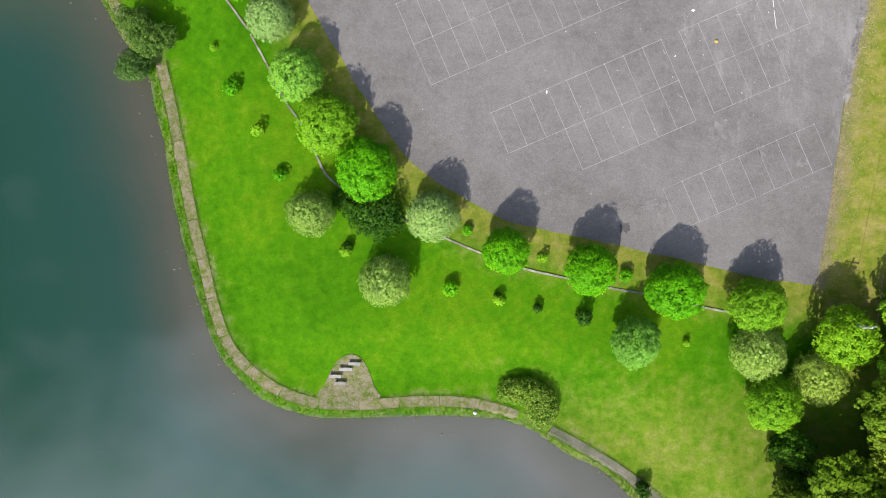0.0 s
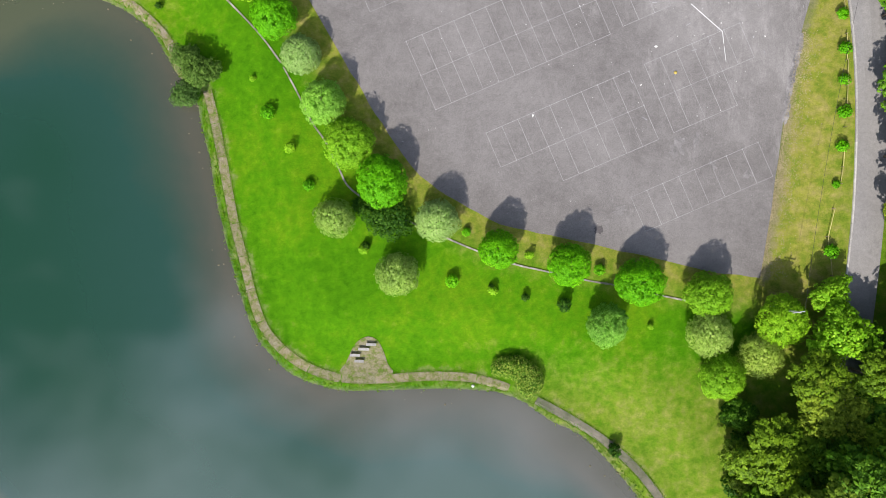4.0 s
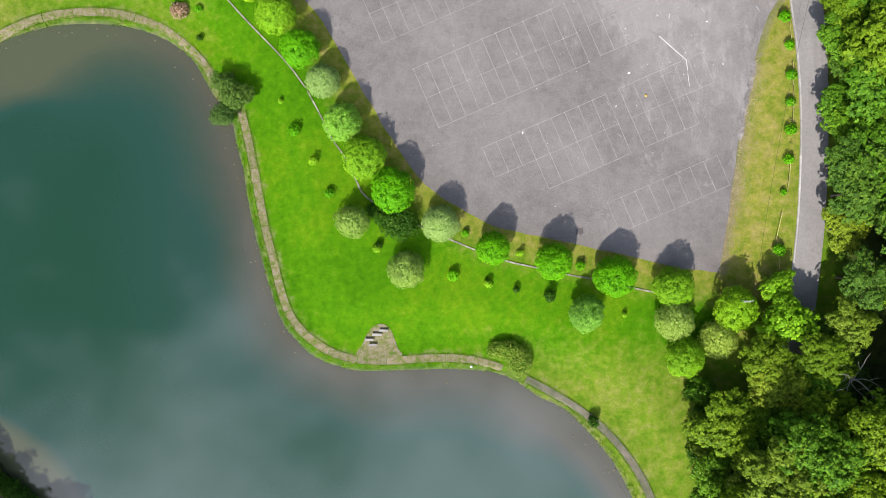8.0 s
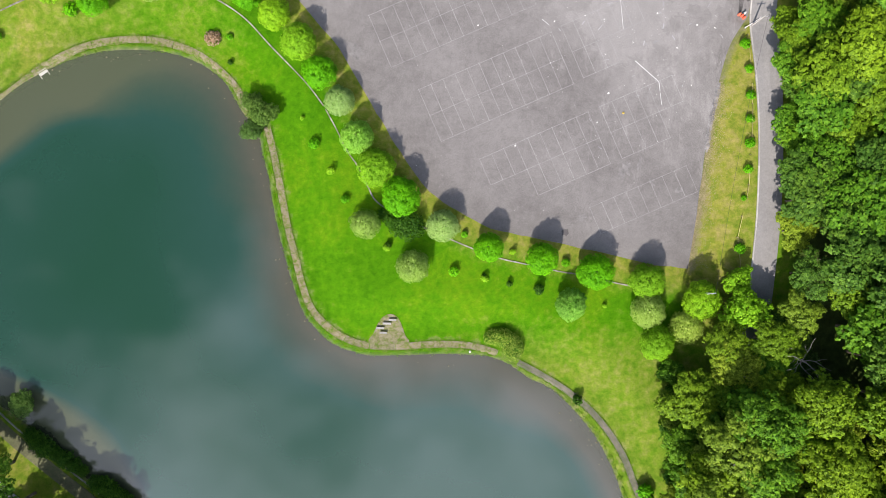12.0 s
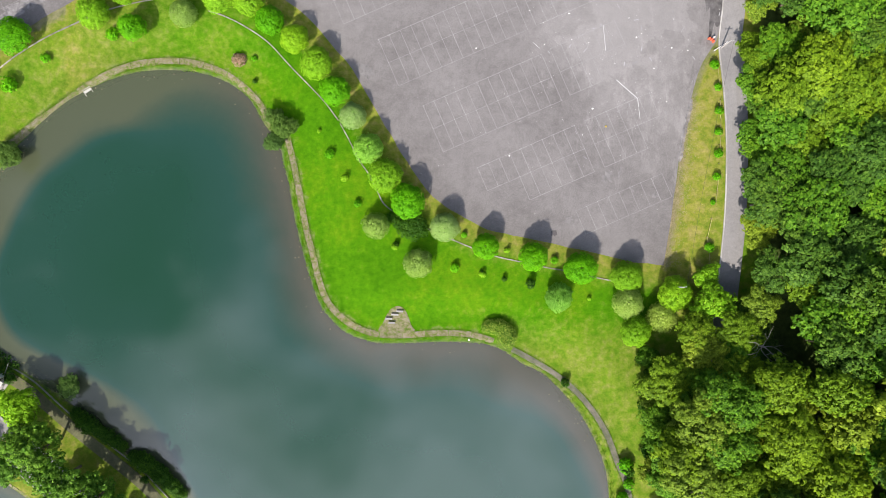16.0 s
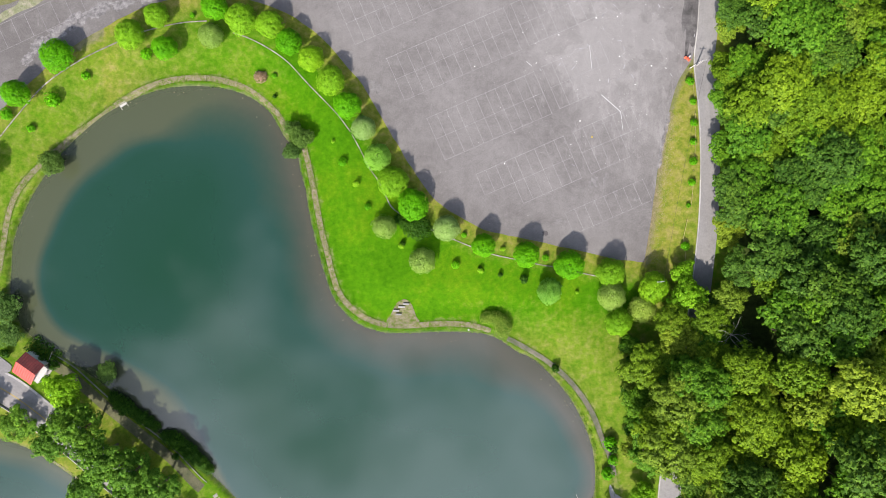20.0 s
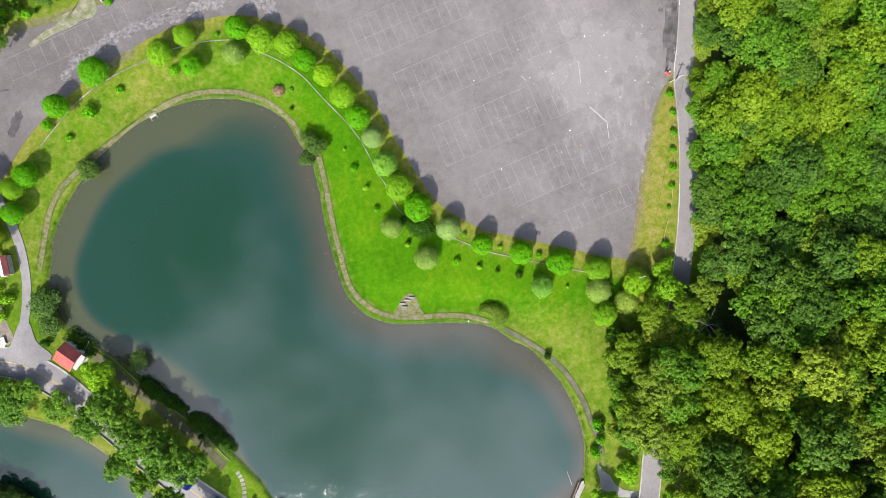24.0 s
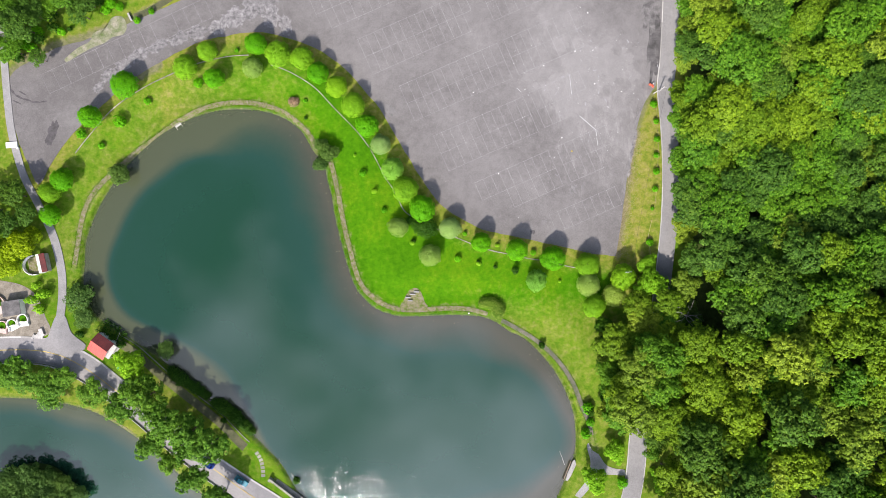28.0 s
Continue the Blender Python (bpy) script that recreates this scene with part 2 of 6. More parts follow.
def path_material(name):
    """Old concrete and gravel, half grown over with moss and short grass."""
    m, t, bsdf, make = nodes(name)
    place = make("NewGeometry").outputs["Position"]
    moss, grit = noise_node(t, make, 0.9, 7, 0.75, place), noise_node(t, make, 5.0, 6, 0.85, place)
    col = ramp_node(t, make, moss.outputs["Fac"], [(0.36, (0.070, 0.140, 0.010)), (0.44, (0.135, 0.150, 0.045)), (0.52, (0.190, 0.172, 0.100)), (0.68, (0.25, 0.225, 0.165))])
    col = mix_node(t, make, "MULTIPLY", 0.85, col, ramp_node(t, make, grit.outputs["Fac"], [(0.34, (0.5,) * 3), (0.66, (1.45,) * 3)]))
    piece = ramp_node(t, make, make("ObjectInfo").outputs["Random"], [(0.0, (0.84, 0.9, 0.8)), (1.0, (1.15, 1.1, 1.15))])
    col = mix_node(t, make, "MULTIPLY", 1.0, col, piece)
    t.links.new(col, bsdf.inputs["Base Color"])
    bsdf.inputs["Roughness"].default_value, bsdf.inputs["Specular IOR Level"].default_value = 0.9, 0.2
    bump_node(t, make, bsdf, grit.outputs["Fac"], 0.4, 0.03)
    return m


LAWN, WATER = ground_material(), water_material()
ASPHALT = asphalt_material("worn_asphalt", (0.116, 0.108, 0.104), (0.145, 0.136, 0.131), (0.30, 0.288, 0.278))
ROAD = asphalt_material("pale_road_asphalt", (0.20, 0.195, 0.195), (0.25, 0.245, 0.24), (0.30, 0.29, 0.28), 0.3)
DARK_ROAD = asphalt_material("grey_road_asphalt", (0.215, 0.208, 0.205), (0.265, 0.256, 0.252), (0.31, 0.30, 0.295), 0.3)
CONCRETE = path_material("mossy_concrete")
PALE_CONCRETE = surface("pale_concrete", (0.36, 0.35, 0.32), (0.52, 0.50, 0.47), 0.5, 5.0)
LANE = surface("grey_lane_concrete", (0.24, 0.235, 0.23), (0.34, 0.33, 0.32), 0.4, 5.0)
STONE = surface("grey_stone", (0.20, 0.195, 0.15), (0.33, 0.315, 0.28), 0.8, 6.0)
PAINT = surface("worn_white_paint", (0.27, 0.265, 0.265), (0.38, 0.375, 0.37), 0.35, 5.0, bump=0.05, spread=0.1)
YELLOW = surface("worn_yellow_paint", (0.45, 0.33, 0.06), (0.62, 0.47, 0.12), 0.5, 6.0, bump=0.05)
WHITE = surface("white_plaster", (0.68, 0.67, 0.64), (0.82, 0.81, 0.78), 0.4, 5.0, bump=0.1)
PINK = surface("pink_plaster", (0.60, 0.42, 0.38), (0.72, 0.54, 0.48), 0.4, 5.0, bump=0.1)
RED_TIN = surface("red_tin", (0.50, 0.05, 0.035), (0.62, 0.09, 0.06), 0.3, 4.0, rough=0.5, bump=0.1, spread=0.06)
DEEP_RED_TIN = surface("dark_red_tin", (0.075, 0.012, 0.012), (0.14, 0.022, 0.02), 0.6, 4.0, rough=0.6, bump=0.1, spread=0.06)
BARK = surface("grey_bark", (0.10, 0.075, 0.05), (0.20, 0.16, 0.12), 1.0, 9.0)
DEAD_WOOD = surface("bleached_dead_wood", (0.26, 0.245, 0.21), (0.40, 0.375, 0.33), 1.0, 9.0)
WOOD = surface("weathered_wood", (0.16, 0.12, 0.08), (0.28, 0.22, 0.15), 1.0, 12.0)
STEEL = surface("galvanised_steel", (0.45, 0.45, 0.45), (0.6, 0.6, 0.6), 1.0, 8.0, rough=0.45, metal=0.8, bump=0.05)
WIRE = surface("black_cable", (0.02, 0.02, 0.02), (0.04, 0.04, 0.04), 1.0, 8.0)
SOIL = surface("bare_soil", (0.085, 0.080, 0.042), (0.17, 0.15, 0.09), 0.5, 4.0)
CHIPPINGS = path_material("gravel_apron")
GREY_GRAVEL = surface("grey_brown_gravel", (0.085, 0.095, 0.05), (0.19, 0.17, 0.13), 0.5, 5.0, spread=0.06)
TAR = surface("tar_stain", (0.058, 0.052, 0.052), (0.11, 0.102, 0.104), 0.8, 5.0, spread=0.1)
DUST = surface("pale_dust", (0.085, 0.08, 0.08), (0.31, 0.298, 0.292), 0.9, 3.0, spread=0.1)
TRACK = surface("mossy_earth", (0.06, 0.075, 0.025), (0.125, 0.12, 0.06), 0.5, 3.0)
TEAL = surface("teal_plastic", (0.02, 0.30, 0.22), (0.04, 0.40, 0.30), 1.0, 6.0, rough=0.5)
ORANGE = surface("red_orange_plastic", (0.65, 0.10, 0.05), (0.75, 0.18, 0.10), 1.0, 6.0, rough=0.5)

VIVID = leaf_material("vivid_green_leaves", (0.0741, 0.3135, 0.0038), (0.114, 0.4275, 0.0057), (0.171, 0.5225, 0.0095), 0.3)
FRESH = leaf_material("fresh_yellow_green_leaves", (0.1425, 0.361, 0.0095), (0.2185, 0.4845, 0.0171), (0.323, 0.5795, 0.0333), 0.3)
EMERALD = leaf_material("emerald_leaves", (0.133, 0.3705, 0.0285), (0.2185, 0.4845, 0.057), (0.304, 0.5795, 0.1045), 0.28)
PALE = leaf_material("pale_feathery_leaves", (0.252, 0.45, 0.099), (0.342, 0.531, 0.153), (0.432, 0.594, 0.225), 0.26)
OLIVE = leaf_material("olive_feathery_leaves", (0.22, 0.38, 0.05), (0.31, 0.49, 0.09), (0.42, 0.58, 0.15), 0.26)
DARK = leaf_material("dark_glossy_leaves", (0.015, 0.07, 0.005), (0.04, 0.13, 0.010), (0.10, 0.23, 0.02))
DUSKY = leaf_material("grey_green_leaves", (0.045, 0.115, 0.018), (0.095, 0.205, 0.038), (0.165, 0.29, 0.07))
WOODS_A = leaf_material("forest_green_leaves", (0.0387, 0.1239, 0.0077), (0.0913, 0.2362, 0.0132), (0.1588, 0.333, 0.0232), 0.2)
WOODS_B = leaf_material("forest_yellow_green_leaves", (0.0658, 0.1362, 0.0059), (0.1362, 0.2528, 0.0112), (0.2169, 0.359, 0.0209), 0.2)
WOODS_C = leaf_material("forest_dark_leaves", (0.03, 0.085, 0.01), (0.066, 0.16, 0.018), (0.125, 0.25, 0.03), 0.2)
WOODS_D = leaf_material("forest_olive_leaves", (0.085, 0.155, 0.012), (0.175, 0.28, 0.022), (0.28, 0.4, 0.04), 0.2)
WOODS_E = leaf_material("forest_golden_leaves", (0.1, 0.16, 0.01), (0.2, 0.3, 0.018), (0.32, 0.43, 0.036), 0.2)
BLOOM = leaf_material("yellow_tipped_leaves", (0.025, 0.11, 0.005), (0.11, 0.27, 0.014), (0.58, 0.68, 0.12), 0.25)
ROSE = leaf_material("pink_flowering_leaves", (0.20, 0.15, 0.06), (0.42, 0.28, 0.19), (0.60, 0.43, 0.35))
BLADES = leaf_material("long_bank_grass", (0.055, 0.16, 0.005), (0.085, 0.21, 0.008), (0.14, 0.25, 0.02))

ROADSIDE = leaf_material("roadside_green_leaves", (0.045, 0.135, 0.011), (0.1, 0.25, 0.02), (0.19, 0.38, 0.04), 0.22)
# damp asphalt strips, and the shadow painted over the open store
DAMP_AND_SHADE = surface("damp_asphalt_and_store_shade", (0.055, 0.052, 0.050), (0.19, 0.18, 0.175), 0.5, 3.0)
GRAVEL = surface("tan_gravel", (0.24, 0.20, 0.10), (0.42, 0.35, 0.21), 0.8, 6.0)
PALE_SOIL = surface("pale_gravelly_soil", (0.11, 0.16, 0.04), (0.36, 0.33, 0.25), 0.55, 3.0)
SCUFF = surface("chalky_scuff", (0.24, 0.235, 0.24), (0.36, 0.355, 0.36), 0.4, 3.0, bump=0.05)
YARD = surface("trodden_brown_earth", (0.14, 0.12, 0.085), (0.29, 0.255, 0.205), 0.5, 4.0)
BRIGHT_PAINT = surface("white_road_paint", (0.50, 0.50, 0.49), (0.66, 0.66, 0.65), 0.6, 6.0, bump=0.05, spread=0.1)
KERB_STONE = surface("mottled_kerb_stone", (0.15, 0.145, 0.09), (0.36, 0.33, 0.29), 1.3, 7.0, spread=0.35)
SOFT_DUST = surface("thin_grey_dust", (0.13, 0.123, 0.119), (0.235, 0.226, 0.22), 1.1, 5.0, spread=0.05)
BENCH_STONE = surface("pale_grey_bench_stone", (0.24, 0.235, 0.22), (0.34, 0.33, 0.31), 1.2, 8.0, spread=0.12)
BAMBOO = surface("yellowed_bamboo", (0.24, 0.22, 0.07), (0.40, 0.35, 0.14), 0.8, 9.0)
LIME = leaf_material("lime_green_leaves", (0.17, 0.28, 0.005), (0.31, 0.46, 0.008), (0.46, 0.60, 0.02))
# ---- building helpers ----
def part(name, bm, material, parent=None, label=""):
    """Links a bmesh as one mesh object, under a thing or a part if one is given."""
    me = bpy.data.meshes.new(name)
    bm.to_mesh(me)
    bm.free()
    me.materials.append(material)
    ob = new(name, me)
    ob.parent = parent
    return tagged(ob, label)


def raw(name, verts, faces, material, parent=None, smooth=False, normals=None):
    me = bpy.data.meshes.new(name)
    me.from_pydata(verts, [], faces)
    me.materials.append(material)
    if smooth:
        me.polygons.foreach_set("use_smooth", [True] * len(me.polygons))
    if normals is not None:
        me.polygons.foreach_set("use_smooth", [True] * len(me.polygons))
        me.normals_split_custom_set_from_vertices(normals)
    ob = new(name, me)
    ob.parent = parent
    return ob


def thing(name, place, label, category, group="", turn=0.0, kind=""):
    ob = new(name)
    ob.matrix_basis = pose(*place, 0, 0, turn)
    return tagged(ob, label, category, group, kind)


def box(bm, size, centre, turn=0.0, bevel=0.0, tilt=0.0):
    made = bmesh.ops.create_cube(bm, size=1.0, matrix=pose(*centre, tilt, 0, turn) @ Matrix.Diagonal((*size, 1)))
    if bevel:
        edges = list({e for v in made["verts"] for e in v.link_edges})
        bmesh.ops.bevel(bm, geom=edges, offset=bevel, segments=2, affect="EDGES", profile=0.6)
    return bm


def one_box(size, centre, turn=0.0, bevel=0.0, tilt=0.0):
    return box(bmesh.new(), size, centre, turn, bevel, tilt)


def tube(points, radii, sides=8):
    """Vertices and faces of a tapered tube along points."""
    verts, faces = [], []
    for i, (p, r) in enumerate(zip(points, radii)):
        ahead = Vector(points[min(i + 1, len(points) - 1)]) - Vector(points[max(i - 1, 0)])
        q = ahead.to_track_quat("Z", "Y")
        for k in range(sides):
            a = 2 * math.pi * k / sides
            verts.append(tuple(Vector(p) + q @ Vector((r * math.cos(a), r * math.sin(a), 0))))
        if i:
            for k in range(sides):
                a, b = (i - 1) * sides + k, (i - 1) * sides + (k + 1) % sides
                faces.append((a, b, b + sides, a + sides))
    faces.append(tuple(range(len(verts) - sides, len(verts))))
    return verts, faces


def joined(*pieces):
    verts, faces = [], []
    for v, f in pieces:
        n = len(verts)
        verts += v
        faces += [tuple(i + n for i in face) for face in f]
    return verts, faces


def curve(points, step=1.0, closed=False):
    """A smooth line through the points, sampled about every step metres."""
    p = [np.array(q[:2], float) for q in points]
    n, out = len(p), []
    for i in range(n if closed else n - 1):
        a, b = (p[(i - 1) % n], p[(i + 2) % n]) if closed else (p[max(i - 1, 0)], p[min(i + 2, n - 1)])
        c, d = p[i], p[(i + 1) % n]
        k = max(1, int(np.linalg.norm(d - c) / step))
        for j in range(k):
            s = j / k
            out.append(0.5 * (2 * c + (d - a) * s + (2 * a - 5 * c + 4 * d - b) * s * s + (3 * c - a - 3 * d + b) * s**3))
    if not closed:
        out.append(p[-1])
    return np.array(out)


def inside(x, y, poly):
    """Which points lie within a ring of points."""
    x, y = np.asarray(x, float), np.asarray(y, float)
    hit, q = np.zeros(x.shape, bool), np.roll(poly, -1, axis=0)
    for k in range(0, x.size, 4000):
        px, py = x.ravel()[k:k + 4000, None], y.ravel()[k:k + 4000, None]
        crosses = (poly[:, 1] > py) != (q[:, 1] > py)
        slope = (q[:, 0] - poly[:, 0]) / np.where(q[:, 1] == poly[:, 1], 1e9, q[:, 1] - poly[:, 1])
        hit.ravel()[k:k + 4000] = (crosses & (px < slope * (py - poly[:, 1]) + poly[:, 0])).sum(1) % 2 == 1
    return hit


def distance(x, y, line, closed=True):
    """How far each point lies from a line of points."""
    x, y = np.asarray(x, float), np.asarray(y, float)
    a, b = (line, np.roll(line, -1, axis=0)) if closed else (line[:-1], line[1:])
    d = b - a
    length = np.maximum((d * d).sum(1), 1e-9)
    best = np.empty(x.shape)
    for k in range(0, x.size, 4000):
        px, py = x.ravel()[k:k + 4000, None] - a[:, 0], y.ravel()[k:k + 4000, None] - a[:, 1]
        s = np.clip((px * d[:, 0] + py * d[:, 1]) / length, 0, 1)
        best.ravel()[k:k + 4000] = np.sqrt(((px - s * d[:, 0]) ** 2 + (py - s * d[:, 1]) ** 2).min(1))
    return best


def ease(v):
    v = np.clip(v, 0, 1)
    return v * v * (3 - 2 * v)


# ---- the plan ----
WATER_Z = -1.8
NORTH_SHORE = [(-105.71, -5.9), (-105.33, 0.56), (-103.18, 7.01), (-99.9, 13.44), (-95, 20.67), (-88.49, 27.57), (-81.17, 33.01), 
    (-73.88, 36.34), (-64.98, 38.37), (-56.9, 38.15), (-49.65, 36.48), (-44.02, 32.72), (-40.51, 27.2),
    (-36.95, 22.01), (-36.03, 17.77), (-34.83, 12.81), (-33.91, 7.15), (-32.99, 2.9), (-31.78, -2.05), (-30.58, -6.3), 
    (-28.6, -11.96), (-26.47, -15.15), (-23.64, -17.98), (-20.1, -19.89), (-15.86, -21.02), (-11.61, -21.17), 
    (-5.95, -20.95), (-0.28, -20.81), (4.67, -21.02), (8.21, -21.52), (11.75, -22.94), (15.29, -25.41)]
SOUTH_SHORE = [(20.13, -27.87), (25.74, -33.57), (29.74, -39.25), (32.91, -46.55), (34.16, -53.02), (33.94, -60.29), 
    (31.63, -66.73), (28.67, -73.49), (24.56, -82.83), (13.17, -92.44), (-7.85, -95.5), (-27.2, -90.51), (-40.03, -79.1), 
    (-46.1, -69.69), (-49.93, -63.19), (-53.13, -59.61), (-57.94, -55.05), (-63.24, -50.65), (-69.66, -45.76), 
    (-76.08, -40.05), (-81.7, -34.84), (-87.32, -30.6), (-95.35, -25.36), (-99.37, -22.91), (-102.9, -19.81), 
    (-104.97, -15.6), (-106.07, -10.74)]
SHORE = curve(NORTH_SHORE + SOUTH_SHORE, 1.2, True)
POND_SHORE = curve([(-156.06, -41.05), (-143.15, -42.77), (-130.23, -43.51), (-120.54, -43.91), (-113.92, -44.77), (-104.09, -47.43), 
    (-97.49, -50.87), (-89.94, -55.94), (-83.52, -61.8), (-77.9, -66.86), (-70.69, -74.02), (-69.16, -85.34), 
    (-90.27, -99.72), (-122.62, -104.31), (-149.98, -91.18), (-162.72, -66.85)], 1.5, True)
# where the lake bed falls away from the shallow margin
DROP_OFF = curve([(-58.6, 29.9), (-68.3, 28.7), (-77.2, 25.4), (-87.4, 17.4), (-95.1, 7.8), (-99.2, -1.1), (-100.1, -10.8), (-96.9, -18.1), 
    (-89.7, -25.4), (-81.7, -30.0), (-74.4, -33.9), (-67.2, -41.7), (-60.8, -50.7), (-54.4, -59.6), (-46.4, -69.7), (-33.6, -77.5), 
    (-1.2, -74.6), (19.8, -68.3), (28.8, -62.7), (31.7, -55.4), (27.9, -46.5), (21.8, -39.5), (13.3, -34.3), (4.6, -31.1), 
    (-4.8, -29.8), (-13.8, -29.5), (-23.5, -27.5), (-31.5, -21.0), (-36.3, -11.3), (-39.4, 0.1), (-41.8, 8.1), (-44.9, 19.5), (-50.5, 26.8)], 1.5, True)
ISLAND = (-120.35, -75.27)
LOT_SOUTH = [(45.67, -4.42), (42.56, -4.08), (37.72, -3.39), (32.2, -2), (25.29, -0.41), (18.38, 1.11), (13.54, 2.14), 
    (8.01, 3.39), (3.18, 5.94), (-0.97, 8.36), (-3.73, 10.43), (-6.49, 13.89), (-9.26, 18.03), (-12.02, 22.52), 
    (-14.44, 26.67)]
LOT_WEST = [(-20.85, 37.93), (-25.92, 43.89), (-30.67, 49.2), (-37.03, 54.04), (-43.4, 56.97), (-49.78, 58.78), (-56.17, 59.79), 
    (-64.17, 58.73), (-70.57, 57.5), (-76.99, 54.67), (-85.01, 50.26), (-93.05, 45.2), (-97.88, 40.77), (-104.31, 34.9), 
    (-110.76, 27.76), (-114.81, 21.39), (-117.56, 16.94), (-120.39, 23.04), (-123.53, 31.05), (-125.53, 40.66), 
    (-125.32, 47.85), (-118.56, 52.59), (-110.54, 56.21), (-102.54, 58.39), (-88.11, 64.03), (-75.27, 69.68), 
    (-56.02, 78.49), (-31.94, 92.69), (16.08, 100.31), (59.23, 99.98)]
LOT_EAST = [(60.34, 77.59), (59.95, 68), (59.23, 58.42), (58.53, 50.43), (57.2, 43.73), (54.94, 40.55), (52.33, 33.7), 
    (49.84, 22.52), (48.67, 15.34), (47.32, 5.76)]
LOT = curve(LOT_SOUTH, 1.5).tolist() + curve(LOT_WEST, 2.0).tolist() + curve(LOT_EAST, 2.0).tolist()
LOT = np.array([(x + 0.25 * noise.noise((x * 0.6, y * 0.6, 3)), y + 0.25 * noise.noise((x * 0.6, y * 0.6, 7))) for x, y in LOT])
EAST_ROAD = [(62.21, 84.79), (61.76, 67.37), (60.85, 51.53), (60, 43.61), (60.39, 32.52), (60.6, 19.84), (60.19, 7.17), 
    (59.32, -2.33), (58.14, -11.82), (56.8, -21.32), (54.49, -33.98), (52.17, -46.63), (50.99, -56.13), (50.29, -64.05), 
    (48.81, -72.27), (45.38, -84.6)]
MAIN_ROAD = [(-154.4, -34.25), (-138.39, -30.54), (-122.4, -29.7), (-112.81, -31.05), (-104.85, -34.95), (-96.91, -41.08), 
    (-88.96, -47.54), (-81.03, -54.47), (-73.08, -60.93), (-65.13, -66.59), (-57.18, -72.08), (-39.69, -83.89), 
    (-17.42, -97.64)]
WEST_LANE = [(-127.76, 63.05), (-126.88, 51.86), (-126.01, 40.66), (-124.8, 31.06), (-121.69, 19.85), (-117.92, 12.15), 
    (-114.14, 3.81), (-111.98, -5.8), (-111.56, -13.8), (-112.1, -21.79), (-112.78, -26.58)]
LAKE_PATH_EAST = [(-35.09, 23.18), (-34.04, 18.98), (-33.06, 14.08), (-32.14, 9.17), (-31.09, 3.57), (-29.69, -2.03), (-28.43, -7.28), 
    (-26.89, -11.49), (-24.44, -14.64), (-21.29, -17.09), (-17.79, -18.63), (-14.29, -19.26), (-9.38, -19.33), 
    (-4.48, -18.98), (0.42, -18.91), (4.62, -19.33), (8.9, -20.6), (13.3, -22.5)]
LAKE_PATH_SOUTH = [(13.3, -22.5), (18.3, -25.2), (23.5, -28.6), (27.8, -32.4), (31.3, -36.8), (33.8, -41.2), (35.8, -46.5), (37.6, -50.8), 
    (38.6, -54.9), (39.4, -60.4)]
LAKE_PATH_NORTH = [(-39.06, 24.96), (-40.95, 30.61), (-46.22, 35.79), (-51.82, 38.73), (-58.24, 40.07), (-64.68, 39.95), 
    (-71.12, 38.56), (-77.57, 35.39), (-84.04, 30.94), (-90.51, 26.16), (-96.98, 20.59), (-101.84, 15.8), (-104.78, 11), 
    (-106.43, 5.38), (-107.44, -1.04), (-108.45, -6.66)]
ROW_KERB_EAST = [(34.96, -7.74), (31.5, -7.05), (24.6, -5.46), (21.14, -4.91), (14.23, -3.39), (9.74, -2.35), (4.56, -0.48), 
    (0.76, 1.11), (-3.39, 2.97), (-8.57, 5.25), (-13.75, 8.5), (-15.48, 11.47), (-17.55, 15.61), (-19.28, 18.03), 
    (-21.69, 22.87), (-23.77, 26.67)]
ROW_KERB_NORTH = [(-23.9, 26.9), (-27.3, 31.4), (-33.95, 38.36), (-38.71, 43.51), (-43.48, 46.9), (-48.26, 49.34), (-52.72, 50.81)]
ROW_KERB_WEST = [(-57.82, 53.25), (-64.21, 52.82), (-73.02, 50.8), (-80.24, 47.82), (-88.26, 43.89), (-96.3, 38.36), (-102.74, 31.21), 
    (-107.91, 24.86)]


def terrain(x, y):
    """Height of the ground at x, y (arrays), with the distance to the water (negative in it) and to the car park."""
    x, y = np.asarray(x, float), np.asarray(y, float)
    d = np.where(inside(x, y, SHORE), -1, 1) * distance(x, y, SHORE)
    e = np.where(inside(x, y, POND_SHORE), -1, 1) * distance(x, y, POND_SHORE)
    e = np.maximum(e, 13.0 - np.hypot(x - ISLAND[0], y - ISLAND[1]))
    d = np.minimum(d, e)
    lot = np.where(inside(x, y, LOT), 0, distance(x, y, LOT))
    land = WATER_Z + 0.6 * ease(d / 1.2) + 1.2 * ease((d - 3.5) / 9)
    rise = 2.0 * ease((lot - 0.5) / 9) * ease((x - 42) / 8) * ease((d - 8) / 12) + 0.13 * np.clip(x - 68, 0, 90) * ease((25 - y) / 60)
    bed = WATER_Z - 0.18 * ease(-d / 0.6) - 1.0 * ease(-d / 9) - 2.6 * ease((-d - 5) / 14)
    return np.where(d > 0, land + rise, bed), d, lot


def height(x, y):
    return float(terrain([x], [y])[0][0])


def steps(lo, hi, gap, far):
    core = np.arange(lo, hi + gap / 2, gap)
    tail = np.cumsum(gap * 1.35 ** np.arange(1, 30))
    tail = tail[tail < far]
    return np.concatenate([(lo - tail)[::-1], core, hi + tail])


def sheet(name, xs, ys, keep=None):
    """A grid of faces over xs and ys, as a mesh whose heights are set later."""
    gx, gy = np.meshgrid(xs, ys)
    n, m = len(xs), len(ys)
    i = (np.arange(m - 1)[:, None] * n + np.arange(n - 1)[None]).ravel()
    faces = np.stack([i, i + 1, i + n + 1, i + n], 1)
    return gx.ravel(), gy.ravel(), faces


